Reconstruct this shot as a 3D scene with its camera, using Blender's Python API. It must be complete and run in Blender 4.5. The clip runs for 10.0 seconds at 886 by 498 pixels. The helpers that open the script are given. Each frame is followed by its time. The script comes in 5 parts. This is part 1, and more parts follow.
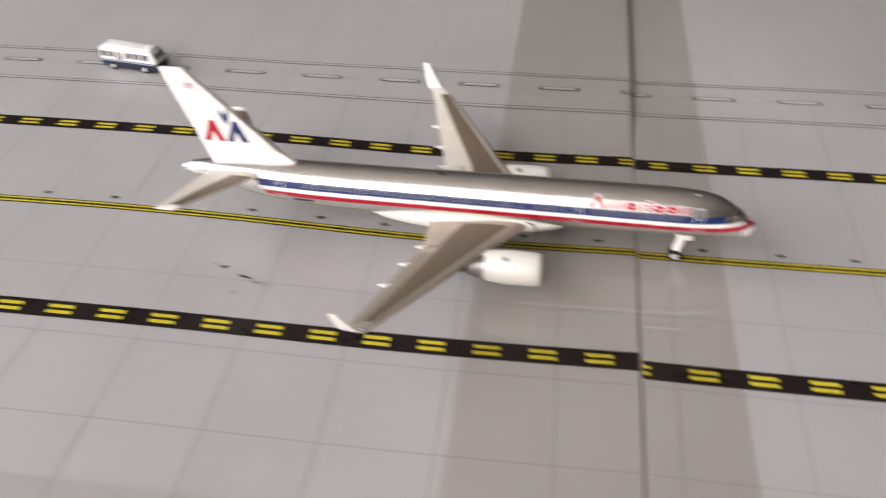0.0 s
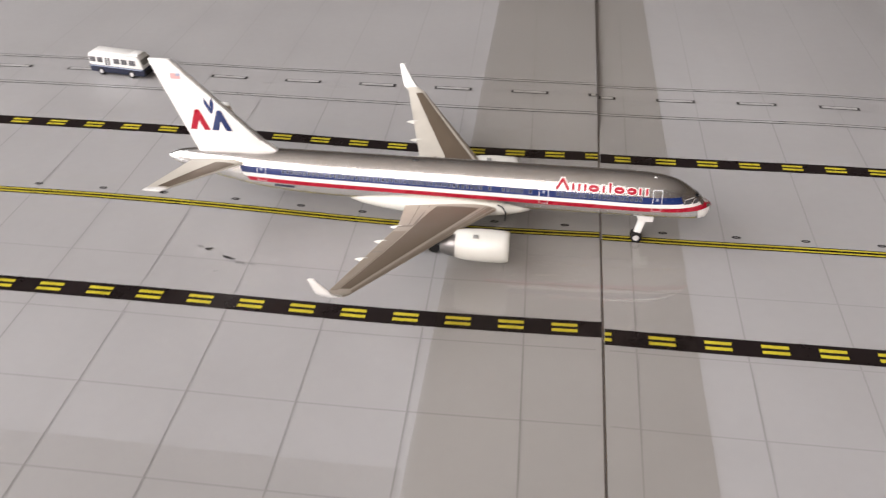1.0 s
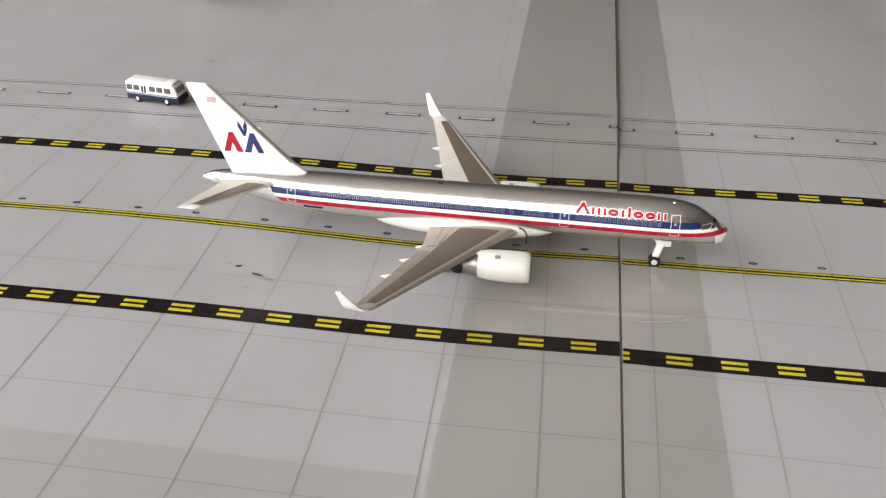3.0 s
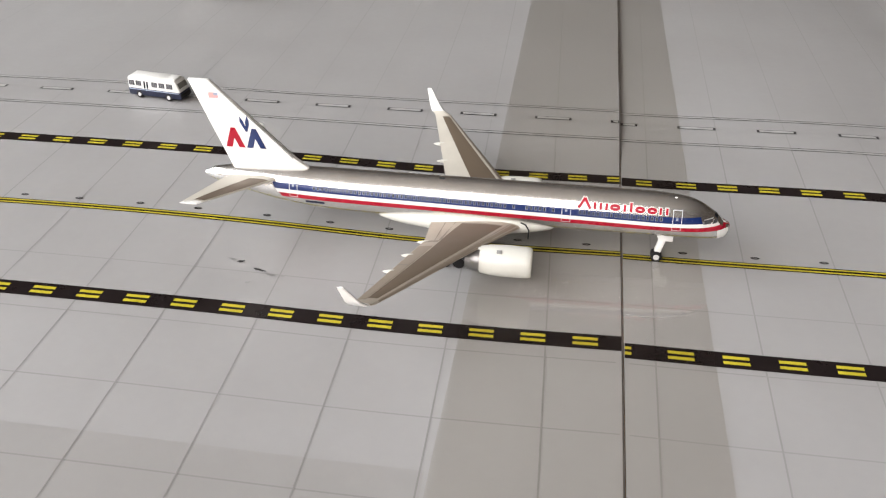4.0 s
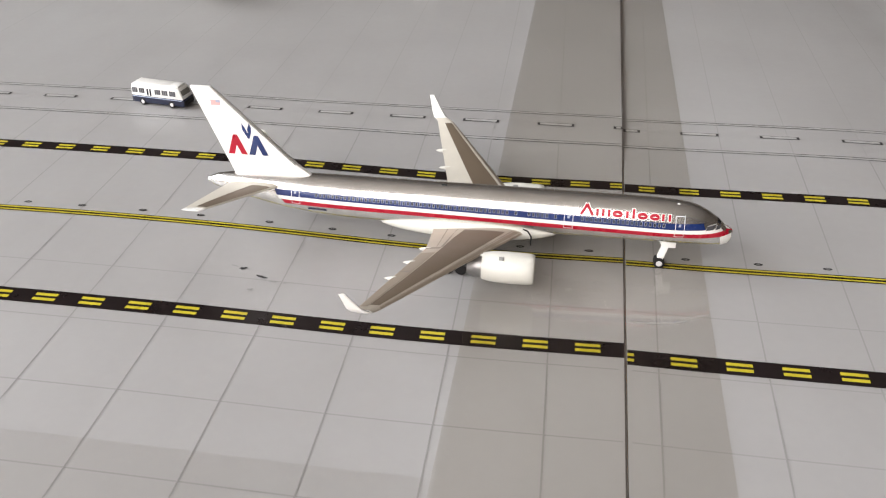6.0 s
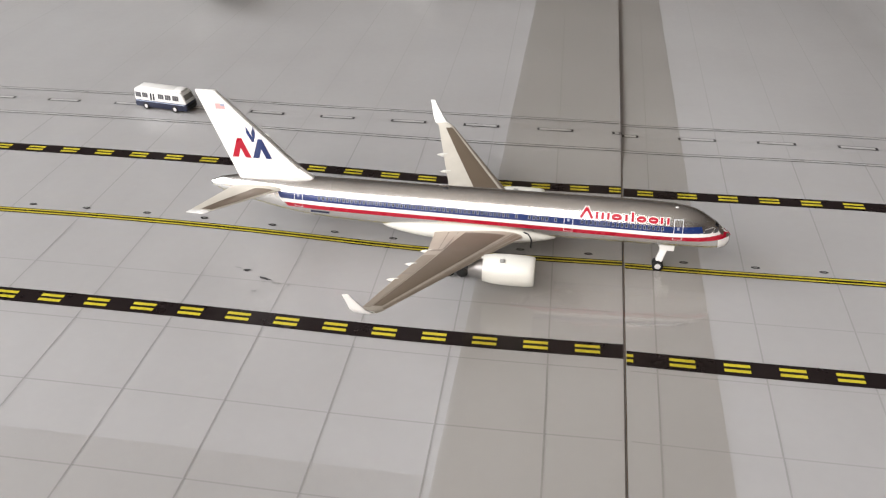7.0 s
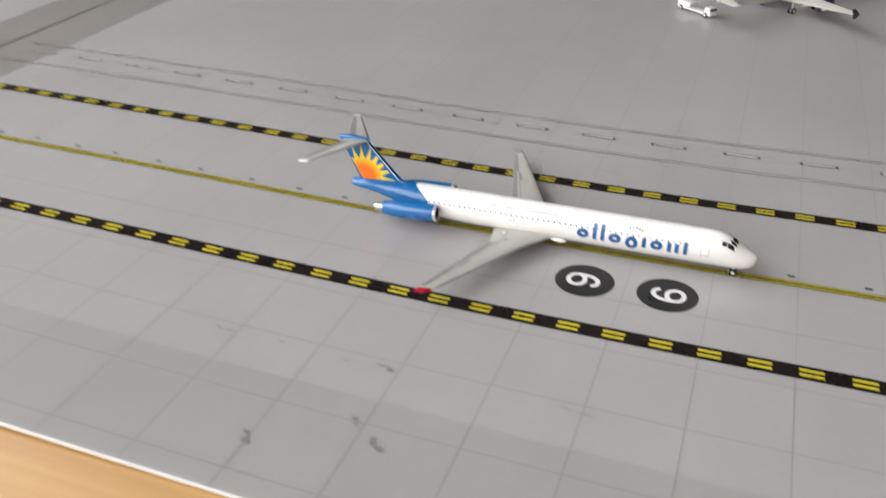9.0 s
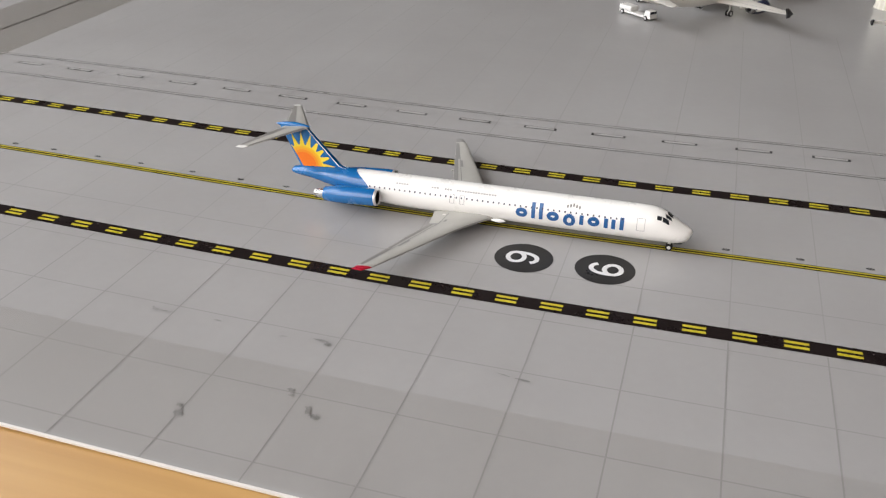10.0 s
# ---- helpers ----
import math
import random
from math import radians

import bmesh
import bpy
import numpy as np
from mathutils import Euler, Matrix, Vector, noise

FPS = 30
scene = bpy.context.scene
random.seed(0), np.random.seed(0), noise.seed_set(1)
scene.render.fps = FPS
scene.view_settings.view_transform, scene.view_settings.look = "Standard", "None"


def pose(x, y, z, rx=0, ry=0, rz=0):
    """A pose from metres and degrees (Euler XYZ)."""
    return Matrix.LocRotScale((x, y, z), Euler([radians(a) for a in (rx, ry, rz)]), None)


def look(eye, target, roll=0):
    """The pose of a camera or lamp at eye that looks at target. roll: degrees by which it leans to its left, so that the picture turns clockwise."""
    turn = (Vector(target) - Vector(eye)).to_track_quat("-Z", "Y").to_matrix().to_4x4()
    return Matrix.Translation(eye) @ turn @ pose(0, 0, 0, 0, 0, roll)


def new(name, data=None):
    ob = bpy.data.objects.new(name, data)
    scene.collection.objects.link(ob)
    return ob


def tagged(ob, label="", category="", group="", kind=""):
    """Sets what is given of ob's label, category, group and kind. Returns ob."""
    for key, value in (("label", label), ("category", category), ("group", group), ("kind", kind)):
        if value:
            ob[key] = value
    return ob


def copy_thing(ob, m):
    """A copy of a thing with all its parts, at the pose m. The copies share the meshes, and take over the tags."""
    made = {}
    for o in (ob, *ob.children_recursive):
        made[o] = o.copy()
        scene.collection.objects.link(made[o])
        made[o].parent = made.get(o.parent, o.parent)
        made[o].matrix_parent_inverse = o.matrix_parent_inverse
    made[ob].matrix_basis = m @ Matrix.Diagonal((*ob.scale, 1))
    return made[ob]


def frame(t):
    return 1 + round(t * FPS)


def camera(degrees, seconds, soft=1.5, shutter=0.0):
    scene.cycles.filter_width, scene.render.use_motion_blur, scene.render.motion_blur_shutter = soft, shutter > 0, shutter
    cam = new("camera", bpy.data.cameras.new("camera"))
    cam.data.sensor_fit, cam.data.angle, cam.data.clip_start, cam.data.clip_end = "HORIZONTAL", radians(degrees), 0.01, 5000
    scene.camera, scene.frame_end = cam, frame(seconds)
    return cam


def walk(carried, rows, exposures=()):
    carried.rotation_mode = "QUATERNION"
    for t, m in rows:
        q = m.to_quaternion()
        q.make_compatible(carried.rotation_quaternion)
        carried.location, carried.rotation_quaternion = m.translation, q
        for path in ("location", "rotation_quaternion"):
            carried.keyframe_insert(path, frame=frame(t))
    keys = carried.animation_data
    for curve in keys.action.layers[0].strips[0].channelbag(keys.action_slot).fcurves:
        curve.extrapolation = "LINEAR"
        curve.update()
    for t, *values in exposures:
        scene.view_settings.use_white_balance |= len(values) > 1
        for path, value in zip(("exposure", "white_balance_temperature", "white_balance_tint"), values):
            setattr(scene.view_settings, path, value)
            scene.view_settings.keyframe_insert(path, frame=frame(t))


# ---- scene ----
cam = camera(53.97, 10.0, soft=1.2, shutter=0.6)
walk(cam, [
    (0.00, pose(0.10148, -0.11849, 0.11011, 53.082, 0.088, 6.936)),
    (0.20, pose(0.10784, -0.12134, 0.10767, 53.598, -0.251, 4.994)),
    (0.30, pose(0.10781, -0.12258, 0.10874, 53.816, -0.517, 4.024)),
    (0.50, pose(0.10725, -0.12505, 0.10875, 55.011, -0.394, 3.599)),
    (1.00, pose(0.10505, -0.13271, 0.10632, 55.478, -0.380, 5.872)),
    (1.50, pose(0.10491, -0.13569, 0.10576, 56.395, -0.474, 7.034)),
    (2.00, pose(0.10479, -0.13609, 0.10542, 56.931, -0.749, 7.035)),
    (2.50, pose(0.10472, -0.13912, 0.10564, 58.205, -0.651, 7.201)),
    (4.00, pose(0.10510, -0.13963, 0.10571, 57.814, -0.307, 7.503)),
    (4.50, pose(0.10509, -0.13943, 0.10573, 57.871, -0.246, 7.487)),
    (5.00, pose(0.10502, -0.13992, 0.10600, 57.870, -0.226, 7.502)),
    (5.50, pose(0.10569, -0.13920, 0.10564, 58.098, -0.016, 7.711)),
    (7.00, pose(0.10497, -0.14192, 0.10604, 58.681, -0.293, 7.621)),
    (7.50, pose(0.10513, -0.14953, 0.10738, 62.398, -0.522, 7.779)),
    (7.60, pose(0.10190, -0.14210, 0.10614, 61.648, -0.853, 6.872)),
    (7.70, pose(0.07980, -0.14299, 0.10785, 60.644, -2.183, 4.587)),
    (7.80, pose(0.05519, -0.15138, 0.12198, 59.608, -0.434, 7.924)),
    (7.90, pose(0.00848, -0.16066, 0.13762, 59.169, 0.551, 9.495)),
    (8.00, pose(-0.04449, -0.15815, 0.14161, 59.279, 1.735, 11.394)),
    (8.10, pose(-0.10410, -0.16317, 0.14013, 59.309, 1.536, 13.249)),
    (8.20, pose(-0.14656, -0.15704, 0.13380, 59.574, 2.021, 16.194)),
    (8.30, pose(-0.17478, -0.15670, 0.13525, 59.643, 1.826, 17.063)),
    (8.40, pose(-0.18548, -0.15107, 0.13613, 59.164, 1.807, 18.658)),
    (8.50, pose(-0.18301, -0.14287, 0.13688, 58.946, 1.862, 19.659)),
    (8.70, pose(-0.16578, -0.14905, 0.13547, 59.363, 2.096, 20.035)),
    (9.00, pose(-0.16573, -0.15969, 0.11540, 58.742, -0.160, 20.215)),
    (9.20, pose(-0.16531, -0.15913, 0.11379, 58.204, -0.769, 19.486)),
    (9.50, pose(-0.16088, -0.15916, 0.10529, 58.608, -0.962, 17.854)),
    (9.70, pose(-0.15608, -0.16619, 0.10538, 61.163, -0.321, 18.051)),
    (10.00, pose(-0.15834, -0.16405, 0.10553, 60.623, -0.375, 17.469)),
], exposures=[(0.0, -0.05, 6740, 16.2), (1.0, -0.02, 6740, 16.2), (2.0, -0.05, 6700, 15.7), (2.5, -0.05, 6620, 14.2), (4.0, 0.04, 6610, 11.7), (7.6, 0.08, 6630, 12.2), (8.1, -0.25, 6610, 12.2), (8.6, -0.52, 6670, 12.7), (9.0, -0.47, 6620, 12.3), (9.5, -0.46, 6560, 11.7), (10.0, -0.60, 6670, 12.7)])


# ---- sky, window light ----
U = 0.0103          # one pitch of the printed taxiway dashes, in metres

world = bpy.data.worlds.new("sky")
scene.world = world
world.use_nodes = True
wn = world.node_tree
sky = wn.nodes.new("ShaderNodeTexSky")
sky.sky_type = "NISHITA"
sky.sun_disc = False
sky.sun_elevation = radians(38)
sky.sun_rotation = radians(150)
wn.links.new(sky.outputs[0], wn.nodes["Background"].inputs[0])
wn.nodes["Background"].inputs[1].default_value = 0.12


def area_lamp(name, m, sx, sy, watts, colour):
    data = bpy.data.lights.new(name, "AREA")
    data.shape, data.size, data.size_y, data.energy, data.color = "RECTANGLE", sx, sy, watts, colour
    ob = new(name, data)
    ob.matrix_world = m
    return ob


# daylight that enters through the two windows
DAY = (1.03, 0.985, 0.945)
area_lamp("window_light_south", look((-0.62, -1.42, 0.92), (-0.1, 0.1, 0.0)), 1.5, 1.35, 33, DAY)
area_lamp("window_light_west", look((-1.42, -0.25, 0.75), (-0.1, 0.0, 0.0)), 1.6, 1.2, 46, (0.945, 0.995, 1.035))


# ---- materials ----
def mat_new(name):
    m = bpy.data.materials.new(name)
    m.use_nodes = True
    return m, m.node_tree, m.node_tree.nodes["Principled BSDF"]


def surface(name, colour, rough=0.5, metal=0.0, vary=0.06, scale=150.0, bump=0.0, bump_scale=900.0, coat=0.0, spec=0.5, rough_vary=0.08):
    """A paint, plastic or metal with two scales of variation in colour and gloss."""
    m, nt, b = mat_new(name)
    tc = nt.nodes.new("ShaderNodeTexCoord")
    n1 = nt.nodes.new("ShaderNodeTexNoise")
    n1.inputs["Scale"].default_value, n1.inputs["Detail"].default_value = scale, 6
    n2 = nt.nodes.new("ShaderNodeTexNoise")
    n2.inputs["Scale"].default_value, n2.inputs["Detail"].default_value = scale * 9, 3
    nt.links.new(tc.outputs["Object"], n1.inputs["Vector"])
    nt.links.new(tc.outputs["Object"], n2.inputs["Vector"])
    mx = nt.nodes.new("ShaderNodeMath")
    mx.operation = "MULTIPLY_ADD"
    mx.inputs[1].default_value = 0.35
    nt.links.new(n2.outputs["Fac"], mx.inputs[0])
    nt.links.new(n1.outputs["Fac"], mx.inputs[2])
    ramp = nt.nodes.new("ShaderNodeValToRGB")
    lo, hi = ramp.color_ramp.elements
    lo.position, hi.position = 0.40, 0.95
    lo.color = (*[c * (1 - vary) for c in colour], 1)
    hi.color = (*[min(1, c * (1 + vary)) for c in colour], 1)
    nt.links.new(mx.outputs[0], ramp.inputs[0])
    nt.links.new(ramp.outputs[0], b.inputs["Base Color"])
    rr = nt.nodes.new("ShaderNodeMapRange")
    rr.inputs[1].default_value, rr.inputs[2].default_value = 0.4, 0.95
    rr.inputs[3].default_value, rr.inputs[4].default_value = max(0.02, rough - rough_vary), min(1, rough + rough_vary)
    nt.links.new(mx.outputs[0], rr.inputs[0])
    nt.links.new(rr.outputs[0], b.inputs["Roughness"])
    b.inputs["Metallic"].default_value = metal
    b.inputs["Coat Weight"].default_value = coat
    b.inputs["Coat Roughness"].default_value = 0.12
    b.inputs["Specular IOR Level"].default_value = spec
    if bump:
        n3 = nt.nodes.new("ShaderNodeTexNoise")
        n3.inputs["Scale"].default_value, n3.inputs["Detail"].default_value = bump_scale, 4
        nt.links.new(tc.outputs["Object"], n3.inputs["Vector"])
        bp = nt.nodes.new("ShaderNodeBump")
        bp.inputs["Strength"].default_value, bp.inputs["Distance"].default_value = bump, 0.0004
        nt.links.new(n3.outputs["Fac"], bp.inputs["Height"])
        nt.links.new(bp.outputs[0], b.inputs["Normal"])
    return m


def print_grey():
    """Printed concrete under a clear laminate: mottled grey with fine speckle, faint long streaks and soft waves in the gloss."""
    m, nt, b = mat_new("printed_concrete")
    tc = nt.nodes.new("ShaderNodeTexCoord")
    n1 = nt.nodes.new("ShaderNodeTexNoise")
    n1.inputs["Scale"].default_value, n1.inputs["Detail"].default_value = 14, 5
    n2 = nt.nodes.new("ShaderNodeTexNoise")
    n2.inputs["Scale"].default_value, n2.inputs["Detail"].default_value = 420, 4
    mp = nt.nodes.new("ShaderNodeMapping")
    mp.inputs["Scale"].default_value = (1, 0.12, 1)
    n3 = nt.nodes.new("ShaderNodeTexNoise")
    n3.inputs["Scale"].default_value, n3.inputs["Detail"].default_value = 90, 3
    for n in (n1, n2):
        nt.links.new(tc.outputs["Object"], n.inputs["Vector"])
    nt.links.new(tc.outputs["Object"], mp.inputs["Vector"])
    nt.links.new(mp.outputs[0], n3.inputs["Vector"])
    a = nt.nodes.new("ShaderNodeMath")
    a.operation = "MULTIPLY_ADD"
    a.inputs[1].default_value = 0.16
    nt.links.new(n2.outputs["Fac"], a.inputs[0])
    nt.links.new(n1.outputs["Fac"], a.inputs[2])
    a2 = nt.nodes.new("ShaderNodeMath")
    a2.operation = "MULTIPLY_ADD"
    a2.inputs[1].default_value = 0.22
    nt.links.new(n3.outputs["Fac"], a2.inputs[0])
    nt.links.new(a.outputs[0], a2.inputs[2])
    ramp = nt.nodes.new("ShaderNodeValToRGB")
    lo, hi = ramp.color_ramp.elements
    lo.position, hi.position = 0.42, 0.95
    lo.color, hi.color = (0.335, 0.325, 0.32, 1), (0.385, 0.378, 0.372, 1)
    nt.links.new(a2.outputs[0], ramp.inputs[0])
    nt.links.new(ramp.outputs[0], b.inputs["Base Color"])
    b.inputs["Roughness"].default_value = 0.27
    b.inputs["Specular IOR Level"].default_value = 0.4
    n4 = nt.nodes.new("ShaderNodeTexNoise")
    n4.inputs["Scale"].default_value, n4.inputs["Detail"].default_value = 26, 2
    nt.links.new(tc.outputs["Object"], n4.inputs["Vector"])
    bp = nt.nodes.new("ShaderNodeBump")
    bp.inputs["Strength"].default_value, bp.inputs["Distance"].default_value = 0.25, 0.0006
    nt.links.new(n4.outputs["Fac"], bp.inputs["Height"])
    nt.links.new(bp.outputs[0], b.inputs["Normal"])
    return m


def clear_tape(name, tint, gloss):
    """Clear packing tape: lets the print show through a faint brown tint, and shines."""
    m, nt, b = mat_new(name)
    out = nt.nodes["Material Output"]
    nt.nodes.remove(b)
    tr = nt.nodes.new("ShaderNodeBsdfTransparent")
    tr.inputs[0].default_value = (*tint, 1)
    gl = nt.nodes.new("ShaderNodeBsdfGlossy")
    gl.inputs["Roughness"].default_value = 0.06
    tc = nt.nodes.new("ShaderNodeTexCoord")
    nz = nt.nodes.new("ShaderNodeTexNoise")
    nz.inputs["Scale"].default_value, nz.inputs["Detail"].default_value = 45, 3
    nt.links.new(tc.outputs["Object"], nz.inputs["Vector"])
    bp = nt.nodes.new("ShaderNodeBump")
    bp.inputs["Strength"].default_value, bp.inputs["Distance"].default_value = 0.04, 0.0005
    nt.links.new(nz.outputs["Fac"], bp.inputs["Height"])
    nt.links.new(bp.outputs[0], gl.inputs["Normal"])
    mix = nt.nodes.new("ShaderNodeMixShader")
    lw = nt.nodes.new("ShaderNodeLayerWeight")
    lw.inputs["Blend"].default_value = 0.5
    up = nt.nodes.new("ShaderNodeMath")
    up.operation = "POWER"
    up.inputs[1].default_value = 4.0
    ma = nt.nodes.new("ShaderNodeMath")
    ma.operation = "MULTIPLY_ADD"
    ma.inputs[1].default_value, ma.inputs[2].default_value = 0.42, gloss
    nt.links.new(lw.outputs["Facing"], up.inputs[0])
    nt.links.new(up.outputs[0], ma.inputs[0])
    nt.links.new(ma.outputs[0], mix.inputs[0])
    nt.links.new(tr.outputs[0], mix.inputs[1])
    nt.links.new(gl.outputs[0], mix.inputs[2])
    nt.links.new(mix.outputs[0], out.inputs[0])
    return m


def wood():
    m, nt, b = mat_new("light_oak")
    tc = nt.nodes.new("ShaderNodeTexCoord")
    mp = nt.nodes.new("ShaderNodeMapping")
    mp.inputs["Scale"].default_value = (2.2, 34, 20)
    mp.inputs["Rotation"].default_value = (0, 0, radians(-4))
    nt.links.new(tc.outputs["Object"], mp.inputs["Vector"])
    n1 = nt.nodes.new("ShaderNodeTexNoise")
    n1.inputs["Scale"].default_value, n1.inputs["Detail"].default_value, n1.inputs["Distortion"].default_value = 1.6, 7, 0.8
    nt.links.new(mp.outputs[0], n1.inputs["Vector"])
    ramp = nt.nodes.new("ShaderNodeValToRGB")
    lo, hi = ramp.color_ramp.elements
    lo.position, hi.position = 0.3, 0.72
    lo.color, hi.color = (0.39, 0.21, 0.066, 1), (0.55, 0.33, 0.118, 1)
    nt.links.new(n1.outputs["Fac"], ramp.inputs[0])
    nt.links.new(ramp.outputs[0], b.inputs["Base Color"])
    b.inputs["Roughness"].default_value = 0.42
    bp = nt.nodes.new("ShaderNodeBump")
    bp.inputs["Strength"].default_value, bp.inputs["Distance"].default_value = 0.15, 0.0005
    nt.links.new(n1.outputs["Fac"], bp.inputs["Height"])
    nt.links.new(bp.outputs[0], b.inputs["Normal"])
    return m


def glass():
    m, nt, b = mat_new("window_glass")
    b.inputs["Transmission Weight"].default_value = 1.0
    b.inputs["Roughness"].default_value = 0.0
    b.inputs["IOR"].default_value = 1.45
    return m


CONCRETE = print_grey()
JOINT = surface("printed_joint", (0.292, 0.284, 0.279), 0.27, vary=0.0, scale=60, spec=0.36, rough_vary=0.0)
JOINT_MID = surface("cross_joint", (0.305, 0.297, 0.292), 0.27, vary=0.0, scale=60, spec=0.36, rough_vary=0.0)
JOINT_PALE = surface("pale_printed_joint", (0.325, 0.317, 0.311), 0.27, vary=0.0, scale=60, spec=0.38, rough_vary=0.0)
BLACK_INK = surface("black_ink", (0.014, 0.010, 0.010), 0.3, vary=0.2, scale=90, spec=0.22)
YELLOW_INK = surface("yellow_ink", (0.52, 0.44, 0.034), 0.32, vary=0.08, scale=200, spec=0.32)
DARK_INK = surface("dark_grey_ink", (0.022, 0.021, 0.021), 0.32, vary=0.15, spec=0.22)
ROAD_PALE = surface("pale_road_ink", (0.42, 0.41, 0.40), 0.3, vary=0.03, spec=0.36)
SEAM_INK = surface("brown_cut_edge", (0.085, 0.07, 0.062), 0.5, vary=0.2, scale=80)
WHITE_INK = surface("white_ink", (0.72, 0.72, 0.72), 0.32, vary=0.03, spec=0.32)
SCUFF = surface("scuff", (0.235, 0.23, 0.225), 0.5, vary=0.3, scale=900)
SCUFF_DARK = surface("dark_scuff", (0.035, 0.033, 0.035), 0.5, vary=0.3, scale=900)
LAMINATE = surface("white_laminate_edge", (0.72, 0.70, 0.67), 0.35, vary=0.03)
TAPE = clear_tape("clear_tape", (0.955, 0.941, 0.916), 0.065)


def tape_reflection():
    """A reflection painted onto the tape: mostly clear, with broken milky whitish streaks."""
    m, nt, b = mat_new("milky_reflection_streak")
    b.inputs["Base Color"].default_value = (0.62, 0.60, 0.57, 1)
    b.inputs["Roughness"].default_value = 0.3
    tr = nt.nodes.new("ShaderNodeBsdfTransparent")
    tc = nt.nodes.new("ShaderNodeTexCoord")
    nz = nt.nodes.new("ShaderNodeTexNoise")
    nz.inputs["Scale"].default_value, nz.inputs["Detail"].default_value = 330, 3
    nt.links.new(tc.outputs["Object"], nz.inputs["Vector"])
    rr = nt.nodes.new("ShaderNodeMapRange")
    rr.inputs[1].default_value, rr.inputs[2].default_value = 0.35, 0.75
    rr.inputs[3].default_value, rr.inputs[4].default_value = 0.02, 0.42
    nt.links.new(nz.outputs["Fac"], rr.inputs[0])
    mix = nt.nodes.new("ShaderNodeMixShader")
    nt.links.new(rr.outputs[0], mix.inputs[0])
    nt.links.new(tr.outputs[0], mix.inputs[1])
    nt.links.new(b.outputs[0], mix.inputs[2])
    nt.links.new(mix.outputs[0], nt.nodes["Material Output"].inputs[0])
    return m


REFLECTION_STREAK = tape_reflection()
TAPE_FRONT = clear_tape("clear_front_tape", (0.984, 0.980, 0.972), 0.02)
OAK = wood()
WALL = surface("wall_paint", (0.115, 0.086, 0.062), 0.85, vary=0.06, scale=3)
CEIL = surface("ceiling_paint", (0.37, 0.335, 0.30), 0.9, vary=0.03, scale=3)
FLOORING = surface("floor_carpet", (0.12, 0.10, 0.08), 0.95, vary=0.12, scale=30)
WINDOW_FRAME = surface("window_frame_paint", (0.78, 0.78, 0.77), 0.4, vary=0.03)
GLASS = glass()

SILVER = surface("polished_metal_paint", (0.85, 0.835, 0.81), 0.26, metal=0.97, vary=0.06, scale=160, rough_vary=0.015)
WHITE = surface("white_gloss_paint", (0.86, 0.85, 0.82), 0.28, vary=0.01, coat=0.3, rough_vary=0.015)
CREAM = surface("cream_white_paint", (0.64, 0.63, 0.575), 0.34, vary=0.03, coat=0.2)
BLUE = surface("navy_blue_paint", (0.012, 0.028, 0.125), 0.26, vary=0.1, spec=0.3, coat=1.0)
RED = surface("signal_red_paint", (0.40, 0.010, 0.028), 0.28, vary=0.08, spec=0.35)
PALE_RED = surface("faded_red_paint", (0.70, 0.40, 0.39), 0.35)
WING_GREY = surface("warm_grey_metallic_paint", (0.155, 0.119, 0.085), 0.42, metal=0.2, vary=0.05, scale=260)
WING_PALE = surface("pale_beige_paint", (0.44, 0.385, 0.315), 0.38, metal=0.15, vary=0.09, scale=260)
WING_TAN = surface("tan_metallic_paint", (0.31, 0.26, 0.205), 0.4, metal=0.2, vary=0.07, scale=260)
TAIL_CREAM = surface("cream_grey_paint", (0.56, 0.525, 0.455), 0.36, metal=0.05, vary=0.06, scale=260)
WING_LINE = surface("panel_line_grey", (0.26, 0.225, 0.19), 0.45, vary=0.1)
BARE = surface("bare_metal", (0.55, 0.54, 0.53), 0.28, metal=1.0, vary=0.05)
LIP = surface("bright_lip_metal", (0.82, 0.81, 0.80), 0.35, metal=0.6, vary=0.03)
TYRE = surface("black_rubber", (0.011, 0.010, 0.010), 0.6, vary=0.2, spec=0.3)
HUB = surface("grey_white_hub_paint", (0.58, 0.57, 0.56), 0.5)
NOZZLE = surface("dark_nozzle_metal", (0.27, 0.26, 0.255), 0.34, metal=0.9, vary=0.1)
FAINT = surface("faint_grey_print", (0.42, 0.41, 0.41), 0.35)
DARK = surface("dark_opening", (0.012, 0.012, 0.013), 0.5, vary=0.2)
WINDOW_DARK = surface("dark_glazing", (0.022, 0.024, 0.03), 0.18, vary=0.1, spec=0.35)
WINDOW_PALE = surface("pale_window_print", (0.30, 0.33, 0.42), 0.35)
DOOR_LINE = surface("pale_door_outline", (0.68, 0.68, 0.69), 0.35)
AIR_BLUE = surface("bright_blue_paint", (0.004, 0.128, 0.37), 0.24, vary=0.06, coat=0.4)
WORD_BLUE = surface("mid_blue_paint", (0.018, 0.105, 0.29), 0.3, vary=0.06)
SUN_ORANGE = surface("orange_paint", (0.90, 0.19, 0.010), 0.35, vary=0.06)
SUN_DEEP = surface("deep_amber_paint", (0.90, 0.29, 0.014), 0.35, vary=0.05)
SUN_AMBER = surface("amber_paint", (0.90, 0.42, 0.02), 0.35, vary=0.05)
SUN_GOLD = surface("golden_paint", (0.88, 0.52, 0.025), 0.35, vary=0.05)
SUN_YELLOW = surface("sunny_yellow_paint", (0.90, 0.68, 0.045), 0.35, vary=0.05)
FLAP_GREY = surface("flap_grey_paint", (0.22, 0.21, 0.195), 0.38, vary=0.12, scale=300)
